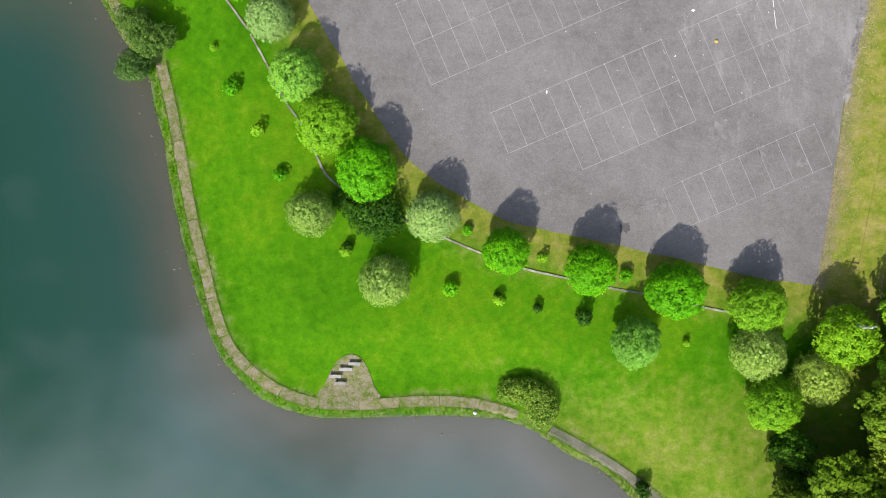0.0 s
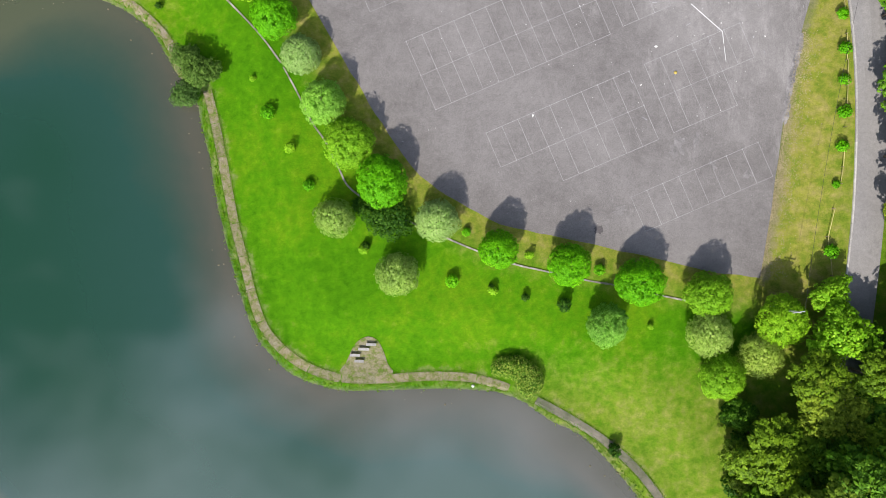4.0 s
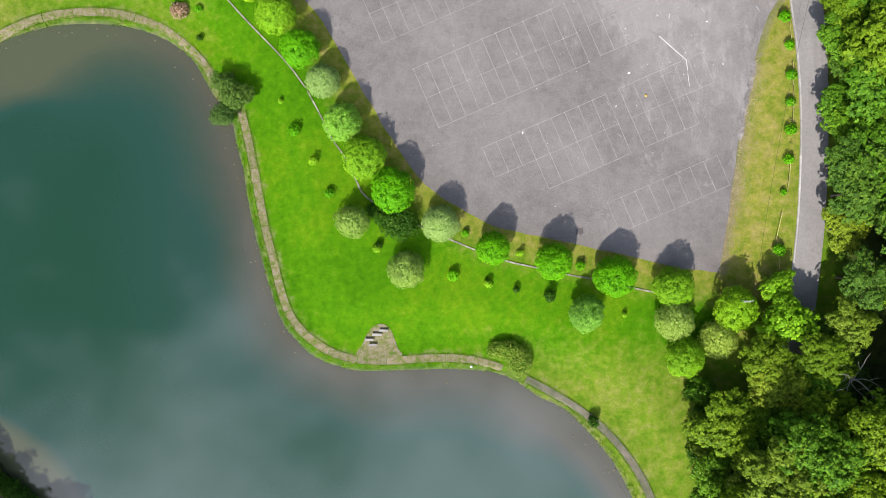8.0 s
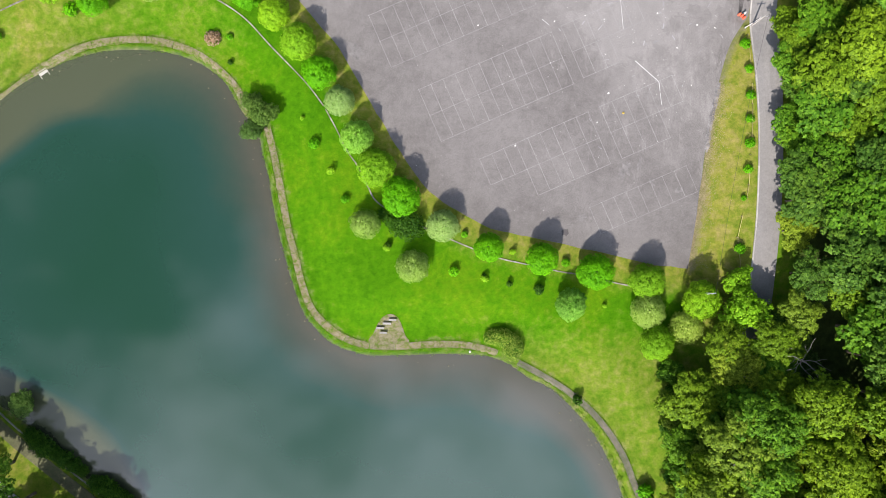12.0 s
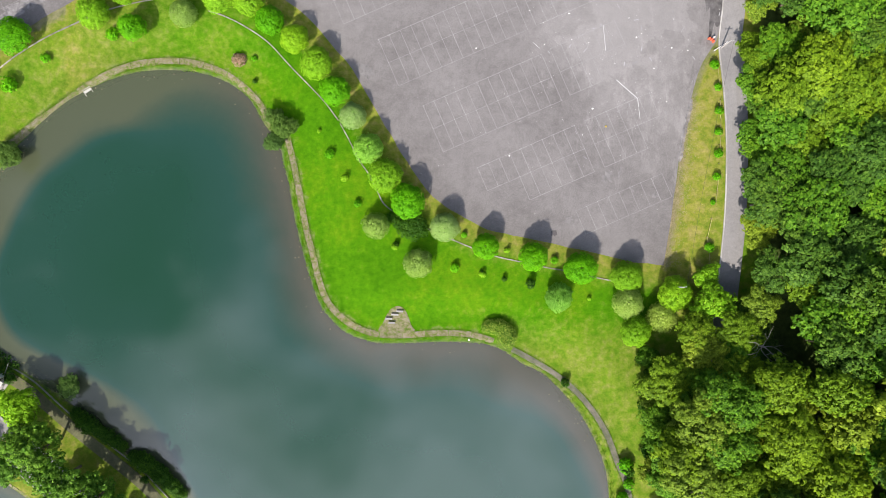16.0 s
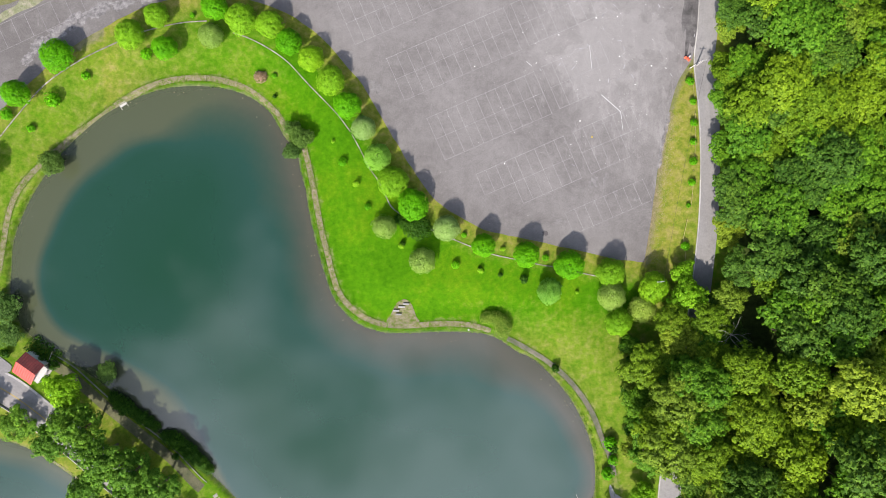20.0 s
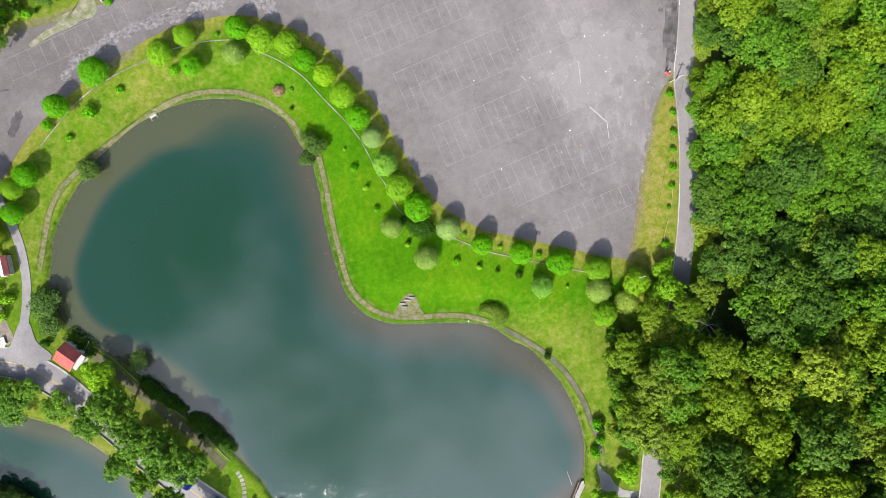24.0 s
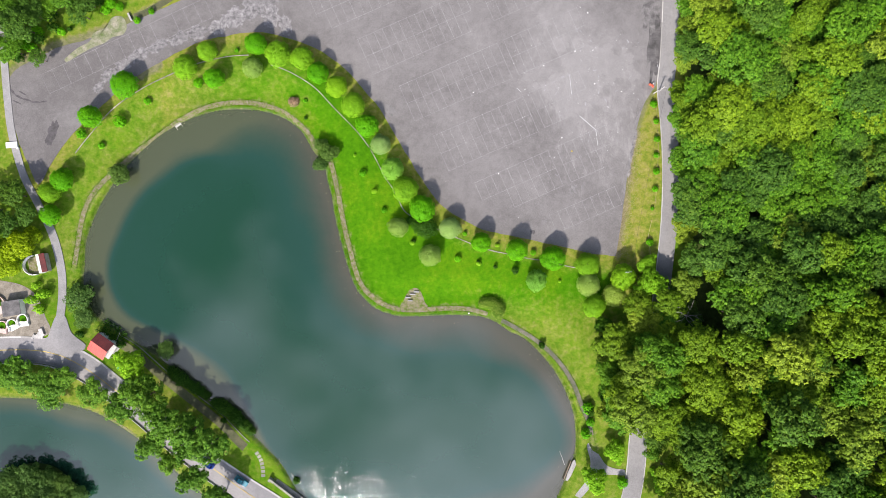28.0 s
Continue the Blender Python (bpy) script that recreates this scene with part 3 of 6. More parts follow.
def grid_object(name, x, y, z, faces, material, attributes):
    me = bpy.data.meshes.new(name)
    me.from_pydata(np.stack([x, y, z], 1).tolist(), [], faces.tolist())
    for key, values in attributes.items():
        me.attributes.new(key, "FLOAT", "POINT").data.foreach_set("value", values.astype(np.float32))
    me.polygons.foreach_set("use_smooth", [True] * len(me.polygons))
    me.materials.append(material)
    return new(name, me)


# ---- ground and water ----
PATH_LINES = [curve(LAKE_PATH_EAST, 3), curve(LAKE_PATH_SOUTH, 3), curve(LAKE_PATH_NORTH, 3)]
gx, gy, gf = sheet("ground", steps(-150, 150, 0.9, 3000), steps(-95, 95, 0.9, 3000))
gz, shore_d, lot_d = terrain(gx, gy)
path_d = np.minimum.reduce([distance(gx, gy, p, False) for p in PATH_LINES])
verge = np.clip(1.25 - lot_d / np.where(gx > 46, 19.0, 6.0), 0, 1) * np.where(gx > 46, 0.95, 0.85)
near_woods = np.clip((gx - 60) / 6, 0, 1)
west = np.clip((-58 - gx) / 25, 0, 1) * (0.42 + 0.12 * np.sin(gx * 0.21) * np.cos(gy * 0.17)) + 0.3 * np.clip((-34 - gy) / 12, 0, 1) * (gx < -40)
west = west + 0.26 * ease((-30 - gx) / 22) * ease((gy - 12) / 18) * (gx > -83)
south = 0.50 * ease((gx + 8) / 25) * ease((-10 - gy) / 15)
dry = np.maximum(np.maximum(verge, west + south), 0.32 * np.clip(1 - path_d / 2.5, 0, 1))
gz = gz - np.where(lot_d < 0.01, 0.06, 0) + np.array([0.05 * noise.noise((a * 0.15, b * 0.15, 0)) if abs(a) < 150 and abs(b) < 95 else 0 for a, b in zip(gx, gy)]) * (lot_d > 0.5)
edge_wear = np.where(gx > 46, 0.62 * np.clip(1.25 - lot_d / 2.2, 0, 1), np.where((gx < -82) & (gy > 46), 0.72 * np.clip(1.3 - lot_d / 3.2, 0, 1), 0))
ground = grid_object("ground", gx, gy, gz, gf, LAWN, {
    "dry": dry, "mud": np.clip(0.6 - shore_d / 0.5, 0, 1), "bare": np.maximum(np.clip(0.7 - path_d / 4.0, 0, 0.42), edge_wear), "dark_floor": np.maximum(near_woods * np.clip((gx - 63.5) / 3, 0, 1), np.hypot(gx - ISLAND[0], gy - ISLAND[1]) < 14)})
tagged(ground, "bright green mown lawn sloping from the car park to the lake", "lawn", kind="structure")

for nm, ring, lab in (("lake_water", SHORE, "murky blue-green lake water over a brown muddy margin"), ("pond_water", POND_SHORE, "green water of the second pond beyond the road")):
    lo, hi = ring.min(0) - 2, ring.max(0) + 2
    wx, wy, wf = sheet(nm, np.arange(lo[0], hi[0], 1.0), np.arange(lo[1], hi[1], 1.0))
    wd = np.where(inside(wx, wy, ring), 1, -1) * distance(wx, wy, ring)
    wf = wf[(wd[wf] > -1.6).all(1)]
    sway = np.array([noise.noise((a * 0.06, b * 0.06, 5)) for a, b in zip(wx, wy)])
    if nm == "lake_water":
        drop = np.where(inside(wx, wy, DROP_OFF), 1, -1) * distance(wx, wy, DROP_OFF) + 2.2 * sway
        soft = 2.6 + 19.0 * ease((wx + 72) / 22) * ease((wy + 34) / 12) + 4.0 * ease((wx + 30) / 20)
        drop = drop - 1.8 * ease((-58 - wx) / 8) - 2.6 * ease((-20 - wy) / 8) * ease((-52 - wx) / 8)
        silt = ease((wx + 62) / 26) * ease((wy + 0.9 * wx + 95) / 40)
    else:
        drop, soft, silt = wd - 3.8 + 3.0 * sway, np.full(len(wx), 6.0), np.zeros(len(wx))
    depth = 0.10 * ease(wd / 1.5) + 0.16 * ease(wd / 9) + 0.56 * ease(0.5 + drop / (2 * soft)) + 0.18 * ease((drop - 4) / 26)
    lake = grid_object(nm, wx, wy, np.full(len(wx), WATER_Z), wf, WATER, {"depth": depth, "silt": silt})
    tagged(lake, lab, "lake" if nm == "lake_water" else "pond", kind="structure")


def flat_patch(name, ring, z, material, parent=None):
    """A thin slab with the outline ring on level ground."""
    from mathutils.geometry import tessellate_polygon
    n = len(ring)
    tris = tessellate_polygon([[Vector((x, y, 0)) for x, y in ring]])
    verts = [(x, y, z) for x, y in ring] + [(x, y, z - 0.25) for x, y in ring]
    faces = [tuple(t) for t in tris] + [(i, (i + 1) % n, n + (i + 1) % n, n + i) for i in range(n)]
    bm = bmesh.new()
    me = bpy.data.meshes.new(name)
    me.from_pydata(verts, [], faces)
    bm.from_mesh(me)
    bpy.data.meshes.remove(me)
    bmesh.ops.recalc_face_normals(bm, faces=bm.faces)
    return part(name, bm, material, parent)


lot = tagged(flat_patch("parking_lot", LOT, 0.03, ASPHALT), "worn grey asphalt car park with faded stall lines", "car park", kind="structure")


def ribbon(name, line, width, lift, thick, material, parent=None, across=4, offset=0.0):
    """A strip that follows the ground along a line of points, with a real edge."""
    line = np.asarray(line)
    way = np.gradient(line, axis=0)
    way /= np.linalg.norm(way, axis=1)[:, None] + 1e-9
    side = np.stack([-way[:, 1], way[:, 0]], 1)
    rows = [line + side * (offset + width * (k / across - 0.5)) for k in range(across + 1)]
    p = np.stack(rows, 1).reshape(-1, 2)
    z = terrain(p[:, 0], p[:, 1])[0] + lift
    m = across + 1
    verts = [(a, b, c) for (a, b), c in zip(p, z)]
    n = len(verts)
    verts += [(a, b, c - thick) for a, b, c in verts]
    faces = []
    for i in range(len(line) - 1):
        for k in range(across):
            q = i * m + k
            faces.append((q, q + m, q + m + 1, q + 1))
        for k, flip in ((0, True), (across, False)):
            q = i * m + k
            faces.append((q, q + n, q + m + n, q + m) if flip else (q, q + m, q + m + n, q + n))
    for i in (0, len(line) - 1):
        for k in range(across):
            q = i * m + k
            faces.append((q, q + 1, q + 1 + n, q + n))
    return raw(name, verts, faces, material, parent)


EAST_LINE, MAIN_LINE, LANE_LINE = curve(EAST_ROAD, 1.5), curve(MAIN_ROAD, 1.5), curve(WEST_LANE, 1.2)
east_road = tagged(ribbon("east_road", EAST_LINE, 4.4, 0.10, 0.4, ROAD), "narrow pale asphalt road along the woods", "road", kind="structure")
main_road = tagged(ribbon("main_road", MAIN_LINE, 7.0, 0.10, 0.4, DARK_ROAD, None, 6), "two-lane grey asphalt road with a yellow centre line", "road", kind="structure")
lane = tagged(ribbon("lane", LANE_LINE, 2.1, 0.16, 0.4, LANE), "narrow pale concrete lane", "lane", kind="structure")


# ---- trees and shrubs ----
def spread(rng, count, under=0.35):
    """Directions over a crown, fewer of them below."""
    way = rng.normal(size=(count, 3))
    way[:, 2] = np.where(way[:, 2] < 0, way[:, 2] * under, way[:, 2])
    return way / np.linalg.norm(way, axis=1)[:, None]


def foliage(rng, lobes, count, size, clump=0.5, flat=0.5, slim=0.6, under=0.35, ragged=0.1, three=False, smooth=0.28):
    """Leaves gathered in clumps, the clumps spread over a crown made of lobes (x, y, z, rx, rz). Every leaf is its own island."""
    lobes = np.array(lobes, float)
    number = max(10, int(3.3 * (lobes[:, 3] ** 2).sum() / clump ** 2))
    pick = rng.choice(len(lobes), 3 * number, p=lobes[:, 3] ** 2 / (lobes[:, 3] ** 2).sum())
    way = spread(rng, 3 * number, under)
    r = lobes[pick][:, [3, 3, 4]]
    centre = lobes[pick][:, :3] + way * r * rng.uniform(0.84, 1.0 + ragged, (3 * number, 1))
    buried = np.zeros(len(centre), bool)
    for x, y, z, rx, rz in lobes:
        buried |= ((centre[:, 0] - x) / rx) ** 2 + ((centre[:, 1] - y) / rx) ** 2 + ((centre[:, 2] - z) / rz) ** 2 < 0.62
    keep = np.flatnonzero(~buried)[:number]
    centre, way = centre[keep], way[keep]
    wide = clump * rng.uniform(0.65, 1.35, len(centre))
    mine = rng.choice(len(centre), count, p=wide ** 2 / (wide ** 2).sum())
    up = np.array([0, 0, 1.0])
    v = rng.normal(size=(count, 3)) + 0.9 * way[mine] + 0.5 * up
    v /= np.linalg.norm(v, axis=1)[:, None]
    squash = v - 0.35 * way[mine] * (v * way[mine]).sum(1)[:, None]
    at = centre[mine] + squash * (wide[mine] * rng.uniform(0.55, 1.12, count))[:, None]
    face = v * 0.6 + way[mine] * 0.3 + 0.5 * up + rng.normal(size=(count, 3)) * flat
    face /= np.linalg.norm(face, axis=1)[:, None]
    side = np.cross(face, rng.normal(size=(count, 3)))
    side /= np.linalg.norm(side, axis=1)[:, None]
    long = np.cross(face, side)
    s = size * rng.uniform(0.6, 1.35, count)[:, None]
    a, b = side * s * 0.5, long * s * 0.5 * slim
    fold = face * s * 0.12
    middle = at - np.average(lobes[:, :3], axis=0, weights=lobes[:, 3] ** 2)
    middle /= np.linalg.norm(middle, axis=1)[:, None] + 1e-9
    soft = 0.50 * v + smooth * middle + 0.36 * face + 0.32 * up
    corners = [at - a, at - b + fold, at + a, at + b + fold]
    if three:
        corners = [at - a, at + a - b * 0.9, at + a * 0.4 + b * 1.4 + fold]
    n = len(corners)
    verts = np.stack(corners, 1).reshape(-1, 3)
    soft = np.repeat(soft, n, axis=0)
    # larger, older leaves that fill the inside of the crown
    fill = count // 5
    pick = rng.choice(len(lobes), fill, p=lobes[:, 3] ** 3 / (lobes[:, 3] ** 3).sum())
    v = spread(rng, fill, 0.6)
    at = lobes[pick][:, :3] + v * lobes[pick][:, [3, 3, 4]] * rng.uniform(0.35, 0.84, (fill, 1))
    face = v * 0.5 + up + rng.normal(size=(fill, 3)) * 0.5
    face /= np.linalg.norm(face, axis=1)[:, None]
    side = np.cross(face, rng.normal(size=(fill, 3)))
    side *= size * 1.7 / (2 * np.linalg.norm(side, axis=1)[:, None])
    long = np.cross(face, side) * 0.8
    corners = [at - side, at + side - long, at + side * 0.4 + long] if three else [at - side, at - long, at + side, at + long]
    verts = np.concatenate([verts, np.stack(corners, 1).reshape(-1, 3)])
    soft = np.concatenate([soft, np.repeat(face, n, axis=0)])
    soft /= np.linalg.norm(soft, axis=1)[:, None] + 1e-9
    return verts.tolist(), np.arange(len(verts)).reshape(-1, n).tolist(), soft.tolist()


def limbs(rng, top, reach, count, girth, first=0.35):
    trunk = [(0, 0, -0.3), (0.04, 0.02, top * 0.3), (-0.03, 0.05, top * 0.65), (0.02, 0, top)]
    pieces = [tube(trunk, [girth * 1.35, girth, girth * 0.7, girth * 0.3])]
    for i in range(count):
        a, z = 2 * math.pi * i / count + rng.uniform(-0.4, 0.4), top * rng.uniform(first, 0.75)
        r = reach * rng.uniform(0.6, 0.9)
        pieces.append(tube([(0, 0, z), (0.5 * r * math.cos(a), 0.5 * r * math.sin(a), z + 0.22 * r), (r * math.cos(a), r * math.sin(a), z + 0.62 * r)],
                           [girth * 0.5, girth * 0.32, girth * 0.12], 6))
    return joined(*pieces)


def make_tree(name, seed, lobes, count, size, material, top, reach, label, category="tree", group="", branches=5, girth=0.14, **leaf):
    """A tree at the origin: trunk with limbs, and a crown of leaf clumps."""
    rng = np.random.default_rng(seed)
    tree = thing(name, (0, 0, 0), label, category, group)
    raw("trunk", *limbs(rng, top, reach, branches, girth, 0.35 if girth < 0.24 else 0.68), BARK, tree, True)
    verts, faces, soft = foliage(rng, lobes, count, size, **leaf)
    raw("crown", verts, faces, material, tree, normals=soft)
    return tree


def dome(rng, radius, tall, base, lobes, lobe, level=0.0):
    """Lobes spread over a dome, as a broad crown has them."""
    out = [(0, 0, base + tall * 0.5, radius * 0.70, tall * 0.5)]
    for i in range(lobes):
        a = 2.4 * i + rng.uniform(-0.6, 0.6)
        s = math.sqrt((i + 0.6) / lobes) * rng.uniform(0.88, 1.1)
        r = radius * 0.80 * s
        z = base + tall * (0.28 + 0.26 * level + (0.60 - 0.3 * level) * math.sqrt(max(0, 1 - (0.9 * s) ** 2))) + rng.uniform(-0.7, 0.7) * (1 + 0.9 * level)
        k = lobe * rng.uniform(0.65, 1.3)
        out.append((r * math.cos(a), r * math.sin(a), z, k, k * 0.8))
    return out


def egg(rng, radius, tall, base):
    """The lobes of a young rounded-conical crown that widens low down, with boughs that stand out of it."""
    out = [(0, 0, base + tall * 0.40, radius * 0.88, tall * 0.40), (0.1, 0, base + tall * 0.58, radius * 0.70, tall * 0.39)]
    for i in range(12):
        a, h = 2.4 * i + rng.uniform(-0.3, 0.3), 0.66 * (i + 0.5) / 12
        r = radius * (0.70 - 0.52 * h) * rng.uniform(0.85, 1.15)
        k = radius * rng.uniform(0.26, 0.38)
        out.append((r * math.cos(a), r * math.sin(a), base + tall * (0.30 + 0.55 * h), k, k * 0.9))
    return out


RNG = np.random.default_rng(11)
PROTOTYPES = {}


def prototype(key, *args, **kw):
    PROTOTYPES[key] = make_tree(*args, **kw)


ROUND, ROW = "young round-crowned tree with ", "trees round the car park"
for k in (0, 1):
    ripe = np.random.default_rng(30 + k)
    prototype("vivid%d" % k, "tree", 1 + 40 * k, egg(ripe, 3.3, 6.2, 1.2), 8200, 0.225, VIVID, 5.5, 2.2, ROUND + "dense vivid green leaves on the lawn", group=ROW, clump=0.40, smooth=0.6)
    prototype("fresh%d" % k, "tree", 2 + 40 * k, egg(ripe, 3.4, 6.0, 1.0), 8200, 0.225, FRESH, 5.5, 2.2, ROUND + "fresh yellow-green leaves on the lawn", group=ROW, clump=0.38, ragged=0.14, smooth=0.7)
    prototype("emerald%d" % k, "tree", 3 + 40 * k, egg(ripe, 3.4, 6.0, 1.0), 8200, 0.225, EMERALD, 5.5, 2.2, ROUND + "bluish emerald leaves on the lawn", group=ROW, clump=0.36, smooth=0.8)
    prototype("pale%d" % k, "tree", 4 + 40 * k, egg(ripe, 3.2, 5.6, 0.9), 8600, 0.25, PALE, 5.0, 2.4, "pale feathery round-crowned tree on the lawn", group=ROW, slim=0.32, flat=0.6, clump=0.24, ragged=0.12, branches=9, smooth=1.0)
    prototype("olive%d" % k, "tree", 5 + 40 * k, egg(ripe, 3.2, 5.0, 0.7), 7600, 0.25, OLIVE, 4.6, 2.6, "thin olive-green feathery tree on the lawn", group=ROW, slim=0.30, flat=0.6, clump=0.24, ragged=0.16, branches=11, smooth=1.0)
prototype("shore", "shore_tree", 6, dome(RNG, 2.3, 3.0, 0.8, 8, 1.0), 4200, 0.22, DUSKY, 3.0, 1.8, "dark rounded tree leaning over the lake edge", group="trees by the water", clump=0.34, ragged=0.2)
for k in (0, 1):
    prototype("road_a%d" % k, "roadside_tree", 7 + 40 * k, dome(RNG, 4.4, 5.2, 2.6, 15, 1.25, 0.5)[1:], 4600, 0.44, ROADSIDE, 7.0, 3.2, "broad green tree beside the road", group="roadside trees", girth=0.22, clump=0.55, ragged=0.45, slim=0.42)
    prototype("road_b%d" % k, "roadside_tree", 8 + 40 * k, dome(RNG, 3.7, 4.8, 2.5, 12, 1.15, 0.5)[1:], 3800, 0.42, ROADSIDE, 6.0, 2.8, "leafy green tree beside the road", group="roadside trees", girth=0.2, clump=0.52, ragged=0.45, slim=0.42)
prototype("yellow", "garden_tree", 9, dome(RNG, 3.3, 4.2, 1.6, 12, 1.2), 3800, 0.36, FRESH, 5.0, 2.6, "yellow-green leafy tree on the bank", group="roadside trees", girth=0.18, clump=0.5, ragged=0.2)
prototype("lime", "garden_tree", 13, dome(RNG, 3.5, 4.4, 1.8, 14, 1.2), 3800, 0.36, LIME, 5.0, 2.6, "bright lime-green leafy tree beside the graves", group="roadside trees", girth=0.18, clump=0.5, ragged=0.2)
prototype("cypress", "bank_bush", 10, egg(np.random.default_rng(36), 1.3, 3.4, 0.2), 1300, 0.32, DARK, 2.6, 0.7, "dark green bush on the lake bank", "bush", group="bushes on the bank", girth=0.07, clump=0.3, slim=0.35, ragged=0.4)
prototype("grey", "lakeside_tree", 12, dome(RNG, 3.8, 4.6, 2.0, 16, 1.2), 4000, 0.36, DUSKY, 6.0, 3.0, "grey-green thin-leaved tree on the lake bank", group="trees by the water", girth=0.2, clump=0.48, ragged=0.25)
FOREST = ((WOODS_A, "vivid green"), (WOODS_B, "yellow-green"), (WOODS_C, "dark green"), (WOODS_B, "light yellow-green"), (WOODS_D, "olive-green"), (WOODS_C, "deep green"), (WOODS_E, "golden-green"), (WOODS_A, "fresh green"))
for i, (mt, word) in enumerate(FOREST):
    shape = dome(RNG, 4.8 + 0.5 * (i % 3), 5.4 + (i % 2), 5.6 + 1.3 * (i % 3), 21 + 2 * (i % 4), 1.12, 0.9)[1:]
    for key, count, size in (("woods%d", 3600, 0.52), ("near_woods%d", 7600, 0.34)):
        prototype(key % i, "forest_tree", 20 + i, shape, count, size, mt, 9.0, 2.4, "tall broad %s forest tree in the dense wood" % word, group="forest trees",
                  girth=0.24, branches=4, flat=0.5, clump=0.50, ragged=0.4, slim=0.75, three=True, smooth=0.45)


def plant(key, x, y, scale=1.0, tall=1.0, lift=0.0, turn=None):
    key = "near_" + key if key.startswith("woods") and x < 68 and -56 < y < 8 and x > 30 else key
    t = copy_thing(PROTOTYPES[key], pose(x, y, max(height(x, y), WATER_Z - 0.3) - 0.05 + lift, 0, 0, RNG.uniform(0, 360) if turn is None else turn))
    t.scale = (scale * RNG.uniform(0.95, 1.05), scale * RNG.uniform(0.95, 1.05), scale * tall)
    return t


# the row round the car park, the lawn's trees: x, y, kind, width over 6.6 m
def crowns(kind, spots, tall=1.0):
    for x, y, width in spots:
        s = width / 6.6
        plant(kind + str(RNG.integers(0, 2)), x, y, s, tall * (0.94 / s) * RNG.uniform(0.95, 1.05))


crowns("pale", [(-20.41, 27.15, 6.0), (-1.26, 3.83, 6.6)])
crowns("emerald", [(-17.11, 20.41, 6.3), (22.66, -10.84, 5.9)])
crowns("fresh", [(-13.48, 14.6, 6.8), (36.87, -6.54, 6.5), (38.72, -18.1, 6.2), (46.64, -10.31, 6.9)])
crowns("vivid", [(-8.99, 9.32, 7.4), (7.33, -0.26, 5.6), (27.15, -4.89, 6.9), (17.24, -2.44, 6.2)])
crowns("olive", [(-15.64, 4.24, 5.8), (-6.89, -3.71, 6.4), (37.17, -12.19, 6.8), (44.13, -15.17, 6.8)])
crowns("vivid", [(-24, 32.35, 6.2), (-37.54, 47.03, 6.0), (-54.72, 55.32, 6.2), (-91.35, 44.31, 7.6), (-100.83, 35.45, 6.4), 
    (-66.56, 46, 5.6)])
crowns("fresh", [(-27.88, 38.02, 6.4), (-48.63, 52.61, 7.0), (-41.89, 51.3, 6.2), (-68.38, 53.55, 5.4), (-74.38, 48.89, 6.4), 
    (-112.28, 14.68, 5.6), (-32.55, 43.39, 5.6)])
crowns("olive", [(-56.03, 49.06, 6.0)])
crowns("vivid", [(-112.33, 8.4, 6.0), (-109.12, 18.1, 6.4)], 0.9)

# the wood on the hillside
WOOD_EDGE = np.array([(66, 95), (60.91, 49.65), (60.06, 33.57), (60.02, 23.52), (59.99, 13.46), (60.36, 3.41), (60.94, -4.63), (59.71, -12.67) , (58.44, -20.6), (54.58, -26.66), (46.95, -28.43), (44.62, -34.2), (44.26, -41.81), (44.21, -48.67), (54.85, -51.03), 
    (55.4, -58.65), (55.32, -69.62), (53.4, -81.48), (52.58, -89.09), (190, -110), (190, 110)])


def scatter(ring, gap, rng):
    lo, hi = ring.min(0), ring.max(0)
    for j, y in enumerate(np.arange(lo[1], hi[1], gap * 0.87)):
        for x in np.arange(lo[0] + (j % 2) * gap / 2, hi[0], gap):
            px, py = x + rng.uniform(-0.3, 0.3) * gap, y + rng.uniform(-0.3, 0.3) * gap
            if inside(np.array([px]), np.array([py]), ring)[0]:
                yield px, py


DEAD_TREE = (61.9, -20.53)


def stature(y):
    """The wood is lower towards the north."""
    return 0.6 + 0.4 * float(ease((10 - y) / 40))


def forest_kind(y):
    """Bright crowns in the north, darker ones along the bend, olive and golden ones in the south."""
    if y > 22:
        return "woods%d" % RNG.choice([0, 0, 1, 1, 3, 3, 7, 7, 4, 2])
    return "woods%d" % RNG.choice([0, 2, 5, 2, 4, 7, 1, 5, 0] if y > -25 else [1, 1, 3, 3, 6, 4, 0, 2, 4])


edge_line = curve([tuple(q) for q in WOOD_EDGE[:8]], 5.0)
for x, y in edge_line:
    plant(forest_kind(y), x + RNG.uniform(1.9, 3.3), y + RNG.uniform(-1, 1), RNG.uniform(0.58, 0.85), RNG.uniform(0.9, 1.15) * stature(y))
for x, y in scatter(WOOD_EDGE, 6.8, np.random.default_rng(5)):
    if abs(y) < 86 and x < 138 and distance(x, y, edge_line, False) > 6 and math.hypot(x - DEAD_TREE[0], y - DEAD_TREE[1]) > 6.2:
        plant(forest_kind(y), x, y, RNG.uniform(0.84, 1.28), RNG.uniform(0.84, 1.2) * stature(y))

for x, y, s in [(60.0, -17.6, 0.6), (63.6, -22.6, 0.65), (64.6, -18.4, 0.6), (59.4, -23.2, 0.55), (66.0, -21.6, 0.6), (61.8, -25.0, 0.6)]:
    plant("grey", x, y, s, 0.7)

